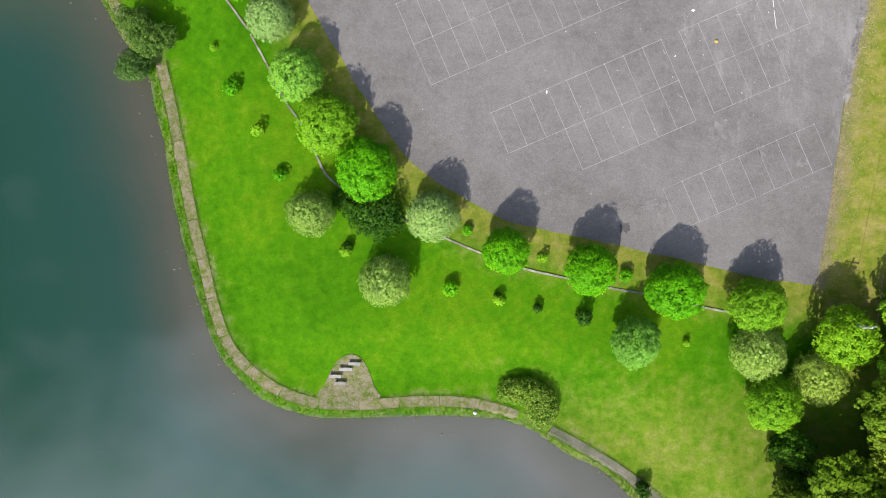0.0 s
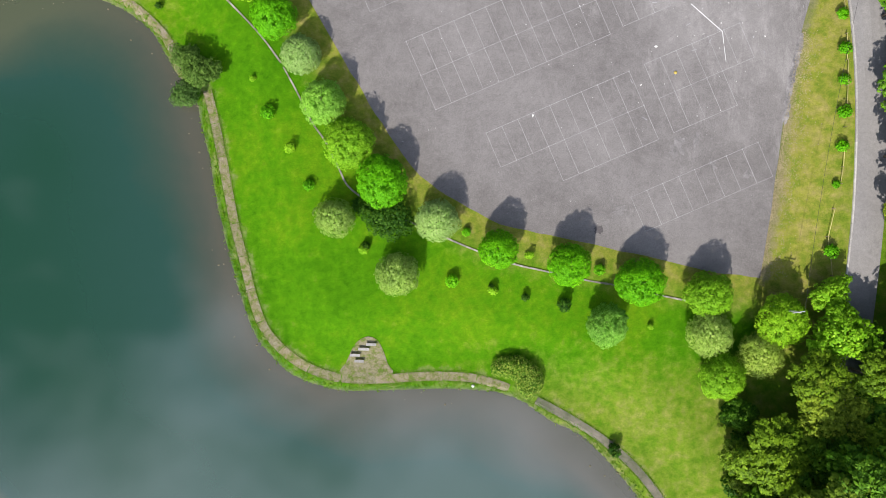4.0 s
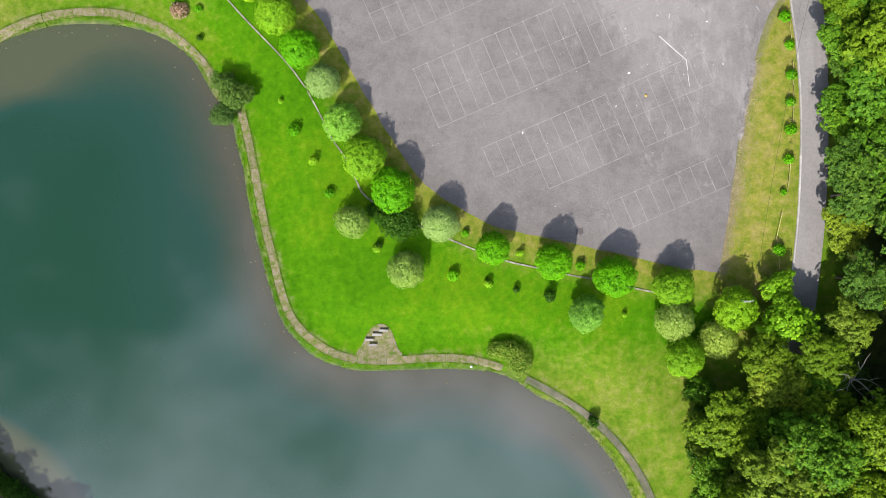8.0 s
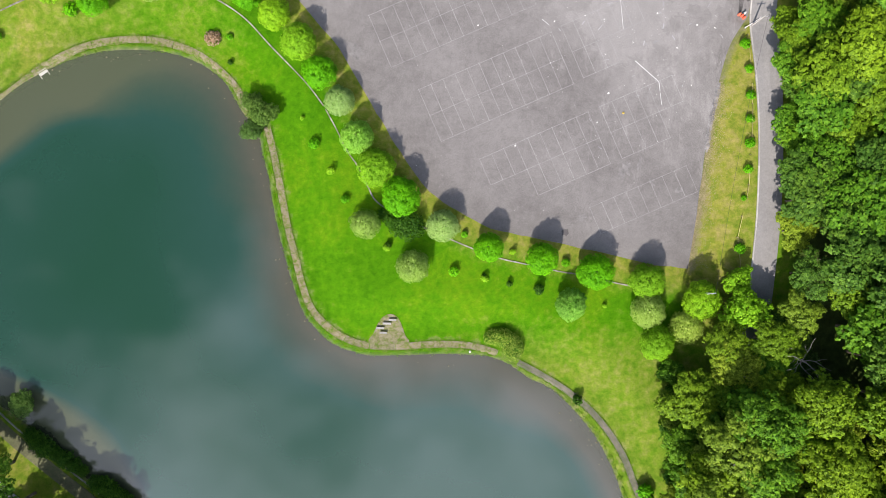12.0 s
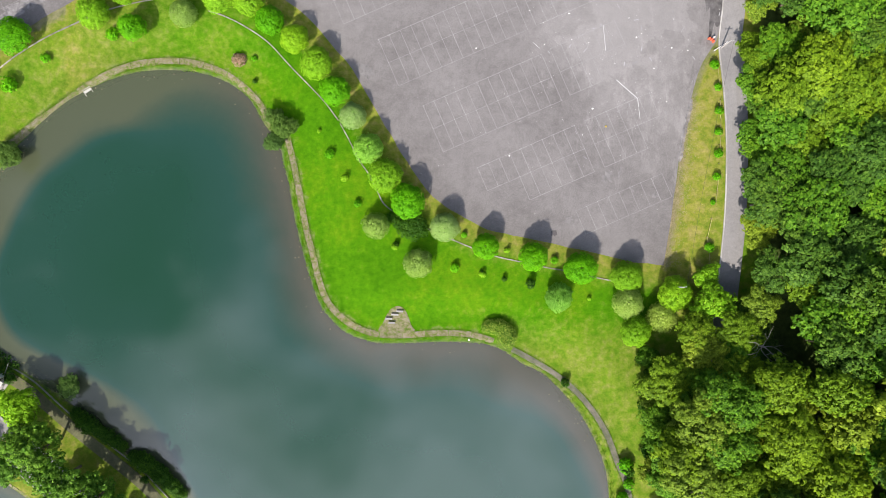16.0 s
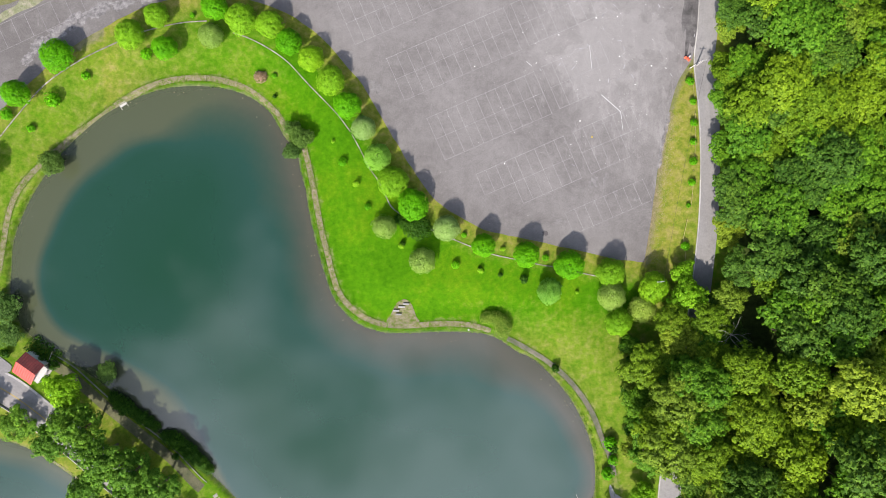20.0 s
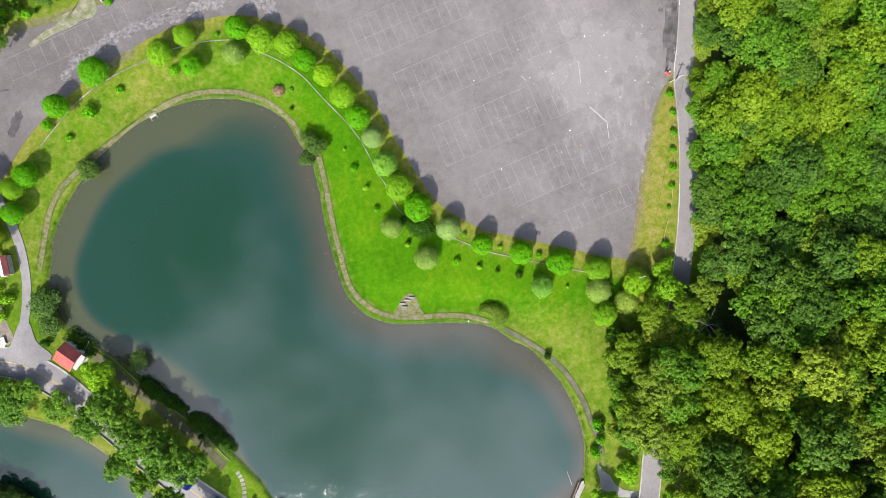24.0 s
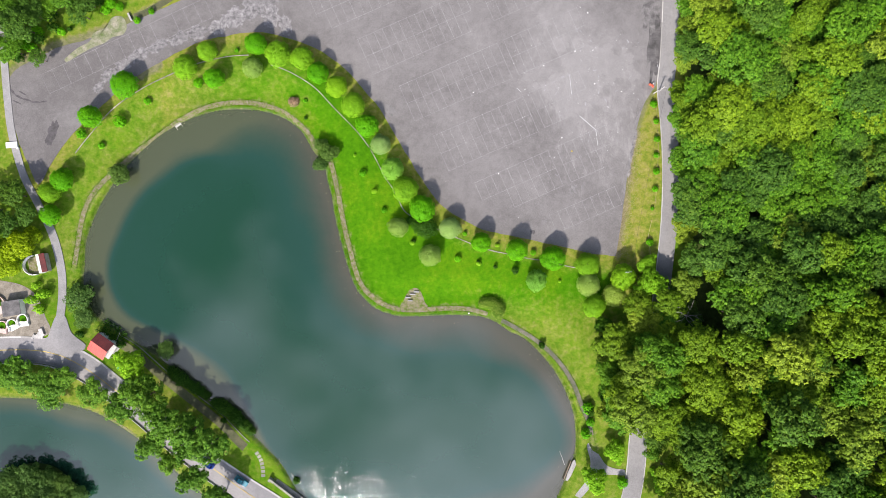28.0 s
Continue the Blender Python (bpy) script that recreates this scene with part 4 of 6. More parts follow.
# trees by the water, the roads and the graves
for x, y, s in [(-35.2, 25.5, 1.05), (-37.6, 22.2, 0.85), (-37.6, 27.7, 0.8)]:
    plant("shore", x, y, s)
for x, y, s in [(-94, 19.58, 1.2)]:
    plant("shore", x, y, s)
for x, y, s in [(-105.58, -14.71, 0.95), (-104.54, -20.61, 0.75), (-81.96, -29.94, 0.65)]:
    plant("grey", x, y, s, 0.62)
for x, y, s in [(-121.31, -36.09, 1.0), (-113.63, -39.55, 1.05), (-101.62, -41.49, 0.85), (-92.86, -45.56, 0.8), 
    (-84.04, -41.32, 1.05), (-79.77, -47.21, 1.1), (-72.86, -51.42, 1.0), (-67.81, -55.32, 1.05)]:
    plant("road_a%d" % RNG.integers(0, 2), x, y, s * 1.12, 1.05 if x > -95 else 0.6)
for x, y, s in [(-109.3, -37.27, 0.8), (-88.96, -39.74, 0.8), (-83.22, -55.2, 0.95), (-78.64, -60.17, 0.85), (-71.89, -64.54, 0.95), 
    (-65.3, -69.98, 0.9), (-128.25, -36.04, 0.9), (-75.22, -56.8, 0.8)]:
    plant("road_b%d" % RNG.integers(0, 2), x, y, s * 1.12, 1.05 if x > -95 else 0.6)
for x, y, s in [(-89.96, -33.17, 1.15), (38.55, -66.47, 1.0), (44.07, -58.4, 0.9)]:
    plant("yellow", x, y, s)
for x, y, s in [(-119.67, -0.17, 1.15), (-123.15, -5.61, 1.0), (-117, 2.46, 0.75), (-124.36, -0.91, 1.0)]:
    plant("lime", x, y, s)
for x, y, s in [(-80.7, -36.0, 1.0), (-79.2, -37.3, 1.25), (-77.6, -38.5, 1.35), (-75.9, -39.7, 1.0), (-74.2, -40.8, 1.1), (-72.4, -42.1, 1.0), 
    (-70.9, -43.2, 0.8), (-68.0, -45.4, 1.15), (-66.4, -46.2, 1.4), (-64.8, -47.2, 1.35), (-63.4, -48.4, 1.2), (-62.2, -49.5, 1.35), 
    (-60.8, -50.9, 1.2), (-59.5, -52.2, 1.1), (-58.3, -53.4, 0.9), (-45.59, -67.74, 0.7)]:
    plant("cypress", x, y, s, 0.62)
for x, y, s in [(-122.04, 64.22, 0.9), (-116.96, 59.22, 0.9), (-121.03, 53.66, 0.8), (-111.95, 65.38, 0.7), (-106.96, 67.98, 0.7), 
    (-102.65, 63.76, 0.6), (-101.07, 67.16, 0.6), (-114.84, 51.76, 0.45), (-125.97, 58.05, 1.0), (-115.06, 63.39, 0.7), 
    (-120.88, 13.79, 0.7), (-117.35, 8.65, 0.6), (-122.49, 6.05, 0.7), (-127.89, 9.97, 0.9), (-127.18, 0.66, 0.9)]:
    plant("near_woods%d" % RNG.choice([0, 2, 4, 5, 7]), x, y, s, 0.75 if y > 0 else 0.5)
for x, y, s in [(-124.55, -65.84, 0.75), (-119.86, -64.94, 0.7), (-114.87, -65.91, 0.66), (-110.52, -67.82, 0.6), 
    (-106.64, -70.66, 0.52), (-122.22, -68.36, 0.8), (-116.45, -68.71, 0.8), (-111.79, -71.24, 0.7), 
    (-123.03, -71.94, 0.9), (-116.79, -72.45, 0.9), (-128.46, -66.75, 0.8)]:
    plant("grey", x, y, s * 1.3, 0.75)
for x, y, s in [(52.91, -6.58, 0.75), (53.42, -11.63, 1.15)]:
    plant("yellow", x, y, s)
for x, y, s, k in [(49.34, -17.87, 0.85, 3), (44.59, -28.3, 1.25, 1), (42.35, -35.94, 0.85, 0), (43.54, -42.78, 0.85, 0), 
    (50.64, -21.69, 0.9, 4), (50.22, -26.71, 0.9, 0), (57.29, -17.19, 0.85, 1), (56.86, -23.52, 1.0, 0), 
    (55.84, -29.55, 0.9, 3), (41.08, -23.47, 0.5, 0), (40.36, -28.69, 0.5, 4)]:
    plant("woods%d" % k, x, y, s, 0.68 / s ** 0.9, -2.6 if s < 0.65 else 0.0)
for x, y, s, k in [(52.3, -31.39, 0.75, 0), (54.27, -53.63, 0.6, 2), (53.93, -57.92, 0.5, 0), (48.33, -29.52, 0.9, 0), 
    (47.21, -35.95, 0.85, 4), (45.93, -42.07, 0.8, 2), (44.81, -48.5, 0.8, 0), (58.46, -26.84, 1.1, 1), 
    (57.18, -34.8, 1.05, 0), (55.89, -42.45, 1.1, 4), (54.92, -49.04, 0.9, 3), 
    (58.25, -14.58, 0.6, 2), (43.75, -26.73, 0.55, 0), (42.48, -33.62, 0.6, 4), (42.12, -40.51, 0.55, 0), 
    (41.76, -47.1, 0.55, 4)]:
    plant("woods%d" % k, x, y, s, 0.68 / s ** 0.9, -2.6 if s < 0.65 else 0.0)
for p in PROTOTYPES.values():
    for o in (*p.children_recursive, p):
        bpy.data.objects.remove(o)


# ---- small shrubs ----
def bush(name, seed, lobes, count, size, material, label, group="", slim=0.6, category="shrub"):
    rng = np.random.default_rng(seed)
    b = thing(name, (0, 0, 0), label, category, group)
    stems = [tube([(0, 0, -0.2), (0.1 * math.cos(a), 0.1 * math.sin(a), 0.4)], [0.04, 0.02], 6) for a in (0, 2.1, 4.2)]
    raw("stem", *joined(*stems), BARK, b)
    verts, faces, soft = foliage(rng, lobes, count, size, max(0.16, 0.2 * lobes[0][3]), 0.5, slim, ragged=0.2)
    raw("foliage", verts, faces, material, b, normals=soft)
    return b


SHRUBS = [bush("lawn_shrub", 50, [(0, 0, 0.7, 0.75, 0.75), (0.35, 0.2, 0.5, 0.5, 0.5), (-0.3, 0.25, 0.9, 0.4, 0.5)], 420, 0.24, VIVID, "small bright green shrub on the lawn", "lawn shrubs"),
          bush("lawn_shrub", 51, [(0, 0, 0.8, 0.6, 0.9), (0.2, -0.3, 0.4, 0.5, 0.45)], 340, 0.22, FRESH, "small yellow-green shrub on the lawn", "lawn shrubs"),
          bush("lawn_shrub", 52, [(0, 0, 0.9, 0.7, 1.0), (0.1, 0.3, 1.2, 0.45, 0.6)], 420, 0.24, DARK, "small dark green shrub on the lawn", "lawn shrubs")]


def shrubs(kind, spots):
    for x, y, s in spots:
        b = copy_thing(SHRUBS[kind], pose(x, y, height(x, y), 0, 0, RNG.uniform(0, 360)))
        b.scale = (s, s, s)


shrubs(0, [(-25.63, 19.62, 1.15), (-19.76, 9.05, 0.9), (0.9, -4.77, 1.05), (2.97, 2.28, 0.7), (22.18, -3.18, 0.9)])
shrubs(1, [(-22.38, 14.37, 1.0), (-11.81, -0.35, 0.9), (6.7, -6.15, 0.9), (12.16, -1.11, 0.8), (29.57, -11.47, 0.6), 
    (-28.05, 24.6, 0.6)])
shrubs(2, [(-11.54, 0.35, 0.7), (11.47, -7.19, 0.7), (17, -8.22, 1.15), (24.53, -29.5, 1.1), (6.63, -5.6, 0.5)])
shrubs(0, [(56.3, 38.3, 1.1), (56.8, 33.4, 0.9), (56.8, 28.3, 1.0), (56.6, 23.8, 0.9), (56.5, 19.2, 1.0), 
    (56.1, 14.3, 0.9), (55.3, 8.9, 0.6), (54.3, -0.6, 1.1)])
shrubs(0, [(-104.66, 31.23, 1.6), (-93.93, 34.66, 1.9), (-71.94, 45.36, 1.5), (-99.57, 27.99, 1.0), (-86.37, 40.36, 1.1), 
    (37.32, -47.23, 1.8), (36.78, -54.58, 1.6), (38.09, -51.4, 1.3), (46.43, -67.76, 1.7), (-61, 54.55, 0.7), 
    (-41.93, 40.34, 0.7)])
shrubs(2, [(37.79, -48.2, 1.5), (-41.97, 35.54, 0.6), (40.7, -23.92, 1.8), (41.94, -27.77, 1.8), (40.94, -34.15, 1.7), 
    (41.82, -43.75, 1.8), (42.9, -49.35, 1.7), (-65.81, -50.12, 1.0), (-97.6, -26.69, 1.0), (-106.06, -25.35, 1.3), 
    (-94.41, -28.32, 1.2)])
shrubs(2, [(-112.88, 64.22, 2.2), (-104.06, 67.35, 3.2), (-112.11, 61.02, 1.6), (-107.95, 60.82, 0.8), (-99.58, 68.43, 1.6), 
    (-116.13, 57.85, 1.8), (-122.08, 52.78, 1.8), (-123.34, 55.03, 2.0)])
shrubs(0, [(-96.07, 67.93, 1.8), (-93.68, 66.79, 1.3), (-116.91, 59.77, 2.0), (-110.2, 60.04, 1.2), (-97.68, 66.02, 1.4), 
    (-120.93, 56.61, 2.0), (-118.22, 55.31, 1.6), (-88.91, 63.08, 1.1), (-84.9, 65.6, 1.0)])
shrubs(1, [(-119.09, -15.34, 1.8), (-115.88, -13.76, 1.9), (-116.71, -17.75, 1.8), (-117.78, -11.35, 1.4), (55.09, -64.63, 1.6), 
    (56.33, -69.44, 1.8), (55.71, -67.04, 1.5)])

thicket = bush("thicket", 60, [(-2.6, 1.0, 1.0, 1.5, 1.1), (-0.6, 0.3, 1.5, 1.9, 1.6), (1.3, 0.2, 1.7, 1.9, 1.7), (2.5, -0.9, 1.1, 1.4, 1.1), (0.4, -1.6, 1.1, 1.5, 1.1), (-1.6, -1.0, 0.8, 1.3, 0.8)],
               3600, 0.27, DARK, "dark broad-leaved thicket under the trees", slim=0.45)
thicket.matrix_basis = pose(*(-8.31, 4.29), height(*(-8.31, 4.29)))
agave = bush("spiky_plant", 61, [(0, 0, 0.4, 0.9, 0.7)], 130, 1.0, DARK, "dark spiky-leaved plant beside the thicket", slim=0.12, category="plant")
agave.matrix_basis = pose(*(-12.44, 6.15), height(*(-12.44, 6.15)))
flowering = bush("flowering_bush", 62, [(-2.6, 0.9, 0.9, 1.05, 0.8), (-1.9, 1.5, 1.1, 1.0, 0.85), (-0.8, 1.5, 1.2, 1.1, 0.85), (0.4, 1.3, 1.2, 1.2, 0.9), (1.4, 0.7, 1.25, 1.25, 0.9), (2.2, -0.2, 1.2, 1.25, 0.9), (2.4, -1.3, 1.1, 1.2, 0.85), (1.7, -2.3, 0.9, 1.05, 0.8), (1.0, -1.4, 0.9, 0.95, 0.75), (0.1, 0.1, 0.9, 1.0, 0.75), (-1.4, 0.5, 0.9, 0.95, 0.75)],
                 9500, 0.19, BLOOM, "kidney-shaped dark bush with pale yellow leaf tips by the path", slim=0.4, category="bush")
flowering.matrix_basis = pose(*(10.36, -18.47), height(*(10.36, -18.47)))
rose = bush("pink_shrub", 63, [(0, 0, 0.8, 1.2, 0.8), (0.7, 0.5, 0.6, 0.8, 0.6), (-0.6, 0.5, 0.6, 0.8, 0.6)], 700, 0.3, ROSE, "brownish pink shrub on the lawn", slim=0.5)
rose.matrix_basis = pose(*(-45.24, 40.03), height(*(-45.24, 40.03)))
for p in SHRUBS:
    for o in (*p.children_recursive, p):
        bpy.data.objects.remove(o)


# ---- stall lines ----
def strip(name, a, b, width, z, material, parent):
    a, b = Vector(a), Vector(b)
    n = (b - a).normalized().orthogonal() * width / 2
    bm = bmesh.new()
    top = [bm.verts.new((*(q), z)) for q in (a + n, a - n, b - n, b + n)]
    low = [bm.verts.new((v.co.x, v.co.y, z - 0.01)) for v in top]
    bm.faces.new(top)
    for i in range(4):
        bm.faces.new((top[i], low[i], low[(i + 1) % 4], top[(i + 1) % 4]))
    bmesh.ops.recalc_face_normals(bm, faces=bm.faces)
    return part(name, bm, material, parent)


def stalls(origin, rows, turn=23.3, wide=2.515, deep=5.41, line=0.052):
    """A block of parking stalls: rows of (first, last) stall, from its top left corner."""
    u = Vector((math.cos(radians(turn)), math.sin(radians(turn))))
    v = Vector((u.y, -u.x))
    o = Vector(origin)
    for k, (first, last) in enumerate(rows):
        for i in range(first, last + 1):
            a = o + u * wide * i + v * deep * k
            strip("stall_line", a, a + v * deep, line, 0.036, PAINT if line > 0.045 else SCUFF, lot)
            if line > 0.05:
                strip("stall_mark", a - u * 0.07, a + u * 0.07, 0.14, 0.042, PAINT, lot)
        strip("stall_line", o + u * wide * first + v * deep * k, o + u * wide * last + v * deep * k, line, 0.038, PAINT, lot)
    first, last = rows[-1]
    strip("stall_line", o + u * wide * first + v * deep * len(rows), o + u * wide * last + v * deep * len(rows), line, 0.038, PAINT, lot)
    if len(rows) > 1 and rows[0] != rows[1]:
        strip("stall_line", o + u * wide * rows[0][0] + v * deep, o + u * wide * rows[0][1] + v * deep, line, 0.040, PAINT, lot)


stalls((5.87, 16.65), [(0, 9), (3, 9)])
stalls((28.86, 26.6), [(0, 6), (0, 4)])
stalls((26.9, 7.3), [(0, 8)])
stalls((-5.72, 29.97), [(0, 11), (0, 11)])
stalls((21.52, 42.05), [(0, 6), (0, 3)])
stalls((-15.23, 44.18), [(0, 12), (0, 12)])
stalls((-26.93, 57.48), [(0, 13), (0, 12)])
stalls((14.3, 57.01), [(0, 9), (0, 8)])
stalls((-40.75, 69.58), [(0, 9), (1, 9)])
stalls((7.39, 72.4), [(0, 9), (0, 9)])
stalls((-116.62, 48.17), [(0, 15)], 24.6, 3.4, 5.9, 0.045)
for a, b, wide in (((35.69, 35.35), (40.22, 31.34), 0.13), ((40.22, 31.34), (40.42, 29.6), 0.11), ((40.46, 29.2), (40.74, 26.91), 0.08), ((32.92, 47.03), (33.44, 41.52), 0.07), ((17.88, 43.4), (19.28, 42.21), 0.07)):
    strip("painted_line", a, b, wide, 0.042, BRIGHT_PAINT, lot)



# ---- stains and dust on the car park ----
def blot(name, x, y, rx, ry, turn, material, parent, z, seed, rough=0.45):
    ring = []
    for k in range(40):
        a = 2 * math.pi * k / 40
        r = 1 + rough * noise.noise((2.2 * math.cos(a), 2.2 * math.sin(a), seed)) + 0.5 * rough * noise.noise((6 * math.cos(a), 6 * math.sin(a), seed + 9))
        p = Vector((rx * r * math.cos(a), ry * r * math.sin(a), 0))
        p.rotate(Euler((0, 0, radians(turn))))
        ring.append((x + p.x, y + p.y))
    return flat_patch(name, ring, z, material, parent)


for i, (x, y, rx, ry, turn) in enumerate([(-113.61, 31.62, 1.3, 3.6, -20), (-125.81, 45.46, 0.5, 1.0, 35), (-124.71, 43.53, 1.1, 0.35, -48), 
    (-122.8, 41.92, 1.3, 0.32, -28), (-120.57, 41.1, 1.2, 0.28, -14), (-118.18, 40.44, 1.3, 0.32, -5), 
    (-115.78, 40.58, 1.0, 0.22, 8), (-121.84, 43.03, 1.2, 0.2, -30), (-123.45, 40.48, 1.4, 0.2, -24)]):
    blot("tar_stain", x, y, rx, ry, turn, TAR, lot, 0.034 + 0.0007 * i, i + 1)
for i, (x, y) in enumerate([(51.47, 29.5), (50.92, 27.15), (50.3, 24.66), (49.81, 22.18), (49.47, 19.41)]):
    blot("dust_patch", x, y, 0.5, 1.7, -13, DUST, lot, 0.035 + 0.0006 * i, 60 + i, 0.5)

for i, (x, y, rx, ry, turn) in enumerate([(25.3, 5.3, 0.9, 0.6, 20), (33.6, 14.6, 0.8, 1.5, -20), (44.0, 10.6, 0.7, 0.5, 10), (-17.9, 37.5, 1.2, 1.6, 30), (36.4, 15.6, 0.3, 1.2, -15), (38.8, 12.2, 0.4, 0.9, 25)]):
    blot("dust_patch", x, y, rx, ry, turn, SOFT_DUST, lot, 0.0335 + 0.0005 * i, 80 + i, 1.0)
blot("tar_stain", 22.2, 2.6, 0.7, 0.62, 0, TAR, lot, 0.0335, 90, 0.6)
blot("damp_strip", *(57.0, 55.5), 1.9, 10.0, -4, DAMP_AND_SHADE, lot, 0.034, 40, 0.5)
blot("damp_strip", *(56.4, 68.0), 2.4, 9.0, -4, DAMP_AND_SHADE, lot, 0.0345, 41, 0.7)
rng = np.random.default_rng(8)
bits = []
for i in range(300):
    if i < 190:
        x, y = rng.normal(37, 10), rng.normal(46, 10)
    else:
        x, y = rng.uniform(-10, 52), rng.uniform(5, 70)
    if inside(np.array([x]), np.array([y]), LOT)[0]:
        a, s = rng.uniform(0, 6.28), rng.uniform(0.05, 0.12) * (3.2 if i < 190 and rng.uniform() < 0.22 else 1)
        c, d = s * math.cos(a), s * math.sin(a)
        w = rng.uniform(0.25, 0.8)
        h = 0.06
        bits.append(([(x - c, y - d, 0.02), (x + d * w, y - c * w, 0.02), (x + c, y + d, 0.02), (x - d * w, y + c * w, 0.02), (x, y, 0.03 + h)],
                     [(0, 1, 4), (1, 2, 4), (2, 3, 4), (3, 0, 4)]))
for i, (x, y, rx, ry, turn) in enumerate([(-97.02, 48.11, 3.2, 1.6, 35), (-93.81, 50.33, 2.6, 1.5, 30), (-88.99, 53.49, 3.4, 1.7, 28), 
    (-83.37, 56, 3.0, 1.6, 28), (-77.28, 58.19, 3.3, 1.8, 24), (-72.15, 59.75, 2.8, 1.9, 22), 
    (-66.55, 61.31, 3.0, 2.0, 22), (-61.73, 64.15, 3.5, 2.8, 20), (-56.12, 66.5, 3.2, 3.0, 15), 
    (-51.34, 64.07, 2.6, 3.2, 10), (-47.36, 61.64, 2.0, 2.8, 10), (-52.9, 69.67, 4, 3, 0), 
    (-100.24, 44.46, 1.8, 1.2, 50)]):
    blot("dust_patch", x, y, rx, ry, turn, DUST, lot, 0.0325 + 0.0005 * i, 20 + i, 0.6)
for i in range(60):
    x, y, a = rng.normal(40, 9), rng.normal(46, 12), radians(rng.choice([23, -66, -40, 60]) + rng.normal(0, 12))
    if inside(np.array([x]), np.array([y]), LOT)[0]:
        h = Vector((math.cos(a), math.sin(a))) * rng.uniform(0.12, 0.6)
        strip("scuff", Vector((x, y)) - h, Vector((x, y)) + h, rng.uniform(0.05, 0.2), 0.044 + 0.0001 * i, SCUFF, lot)
pebbles = []
edge = curve([(52.23, 30.47), (50.3, 22.87), (49.26, 14.58), (48.09, 7.67), (46.84, 0.76), (45.87, -4.08)], 0.5)
for i in range(9500):
    k = rng.integers(0, len(edge))
    x, y = edge[k] + np.array([abs(rng.normal(0, 1.3)) - 0.5, rng.normal(0, 0.5)])
    if inside(np.array([x]), np.array([y]), LOT)[0]:
        continue
    z, s = height(x, y), rng.uniform(0.03, 0.09)
    q = [(x - s, y - s * 0.6, z - 0.02), (x + s * 0.7, y - s, z - 0.02), (x + s, y + s * 0.6, z - 0.02), (x - s * 0.5, y + s, z - 0.02), (x, y, z + s)]
    pebbles.append((q, [(0, 1, 4), (1, 2, 4), (2, 3, 4), (3, 0, 4)]))
tagged(raw("edge_gravel", *joined(*pebbles), GRAVEL), "tan gravel spilt along the edge of the asphalt", "gravel", kind="stuff")
litter = raw("litter", *joined(*bits), WHITE)
tagged(litter, "scattered pale chips and litter on the asphalt", "litter", kind="stuff")


# ---- paths, kerbs and road edges ----
def by_length(line, long, gap):
    """Cuts a line of points into pieces of a length, with gaps between."""
    line = np.asarray(line)
    s = np.concatenate([[0], np.cumsum(np.linalg.norm(np.diff(line, axis=0), axis=1))])
    at = 0.0
    while at + long < s[-1]:
        q = np.linspace(at, at + long, max(3, int(long / 0.8) + 1))
        yield np.stack([np.interp(q, s, line[:, 0]), np.interp(q, s, line[:, 1])], 1)
        at += long + gap


lake_path = tagged(new("lake_path"), "mossy concrete slab path along the lake shore", "path", kind="structure")
for path, wide, long in ((LAKE_PATH_EAST, 1.35, 4.9), (LAKE_PATH_SOUTH, 1.25, 5.4), (LAKE_PATH_NORTH, 1.4, 5.2)):
    for piece in by_length(curve(path, 0.8), long, 0.02 if path is LAKE_PATH_SOUTH else 0.10):
        ribbon("slab", piece, wide * RNG.uniform(0.95, 1.04), 0.05, 0.2, GREY_GRAVEL if path is LAKE_PATH_SOUTH else CONCRETE, lake_path, 3)
row_kerb = tagged(new("stone_kerb"), "low grey stone kerb between the lawn and the tree row", "kerb", kind="structure")
for path in (ROW_KERB_EAST, ROW_KERB_NORTH, ROW_KERB_WEST):
    for piece in by_length(curve(path, 0.8), 1.9, 0.05):
        ribbon("kerb_stone", piece, RNG.uniform(0.21, 0.27), RNG.uniform(0.11, 0.15), 0.35, KERB_STONE, row_kerb, 1)
road_kerb = tagged(new("road_kerb"), "pale concrete kerb along the narrow road", "kerb", kind="structure")
for piece in by_length(EAST_LINE, 5.8, 0.04):
    ribbon("kerb_stone", piece, 0.24, 0.22, 0.5, PALE_CONCRETE, road_kerb, 1, -2.32)
for piece in by_length(EAST_LINE[EAST_LINE[:, 1] < -56], 5.8, 0.04):
    ribbon("kerb_stone", piece, 0.24, 0.22, 0.5, PALE_CONCRETE, road_kerb, 1, 2.32)
barrier = tagged(new("road_barrier"), "low white concrete barrier along the bend of the road", "barrier", kind="structure")
for piece in by_length(MAIN_LINE, 3.9, 0.06):
    ribbon("barrier_block", piece, 0.15, 0.55, 0.8, PALE_CONCRETE, barrier, 1, -3.75)
    ribbon("edge_line", piece, 0.12, 0.105, 0.02, PAINT, main_road, 1, -3.2)
for piece in by_length(MAIN_LINE, 8.0, 0.02):
    ribbon("centre_line", piece, 0.2, 0.107, 0.02, YELLOW, main_road, 1, 0.1)
    ribbon("gutter", piece, 0.45, 0.13, 0.3, PALE_CONCRETE, main_road, 1, 3.7)
bank_path = tagged(new("bank_path"), "grassy earth path along the lake bank", "path", kind="structure")
for piece in by_length(curve([(-96.27, -26.78), (-90.69, -30.35), (-82.72, -37.3), (-74.76, -43.78), (-66.79, -50.25), (-60.43, -56.71), 
    (-56.92, -59.15)], 0.8), 4.0, 0.0):
    ribbon("track", piece, 2.4, 0.04, 0.2, TRACK, bank_path, 4, -0.8)
    ribbon("kerb_stone", piece, 0.2, 0.14, 0.3, STONE, bank_path, 1, 1.2)
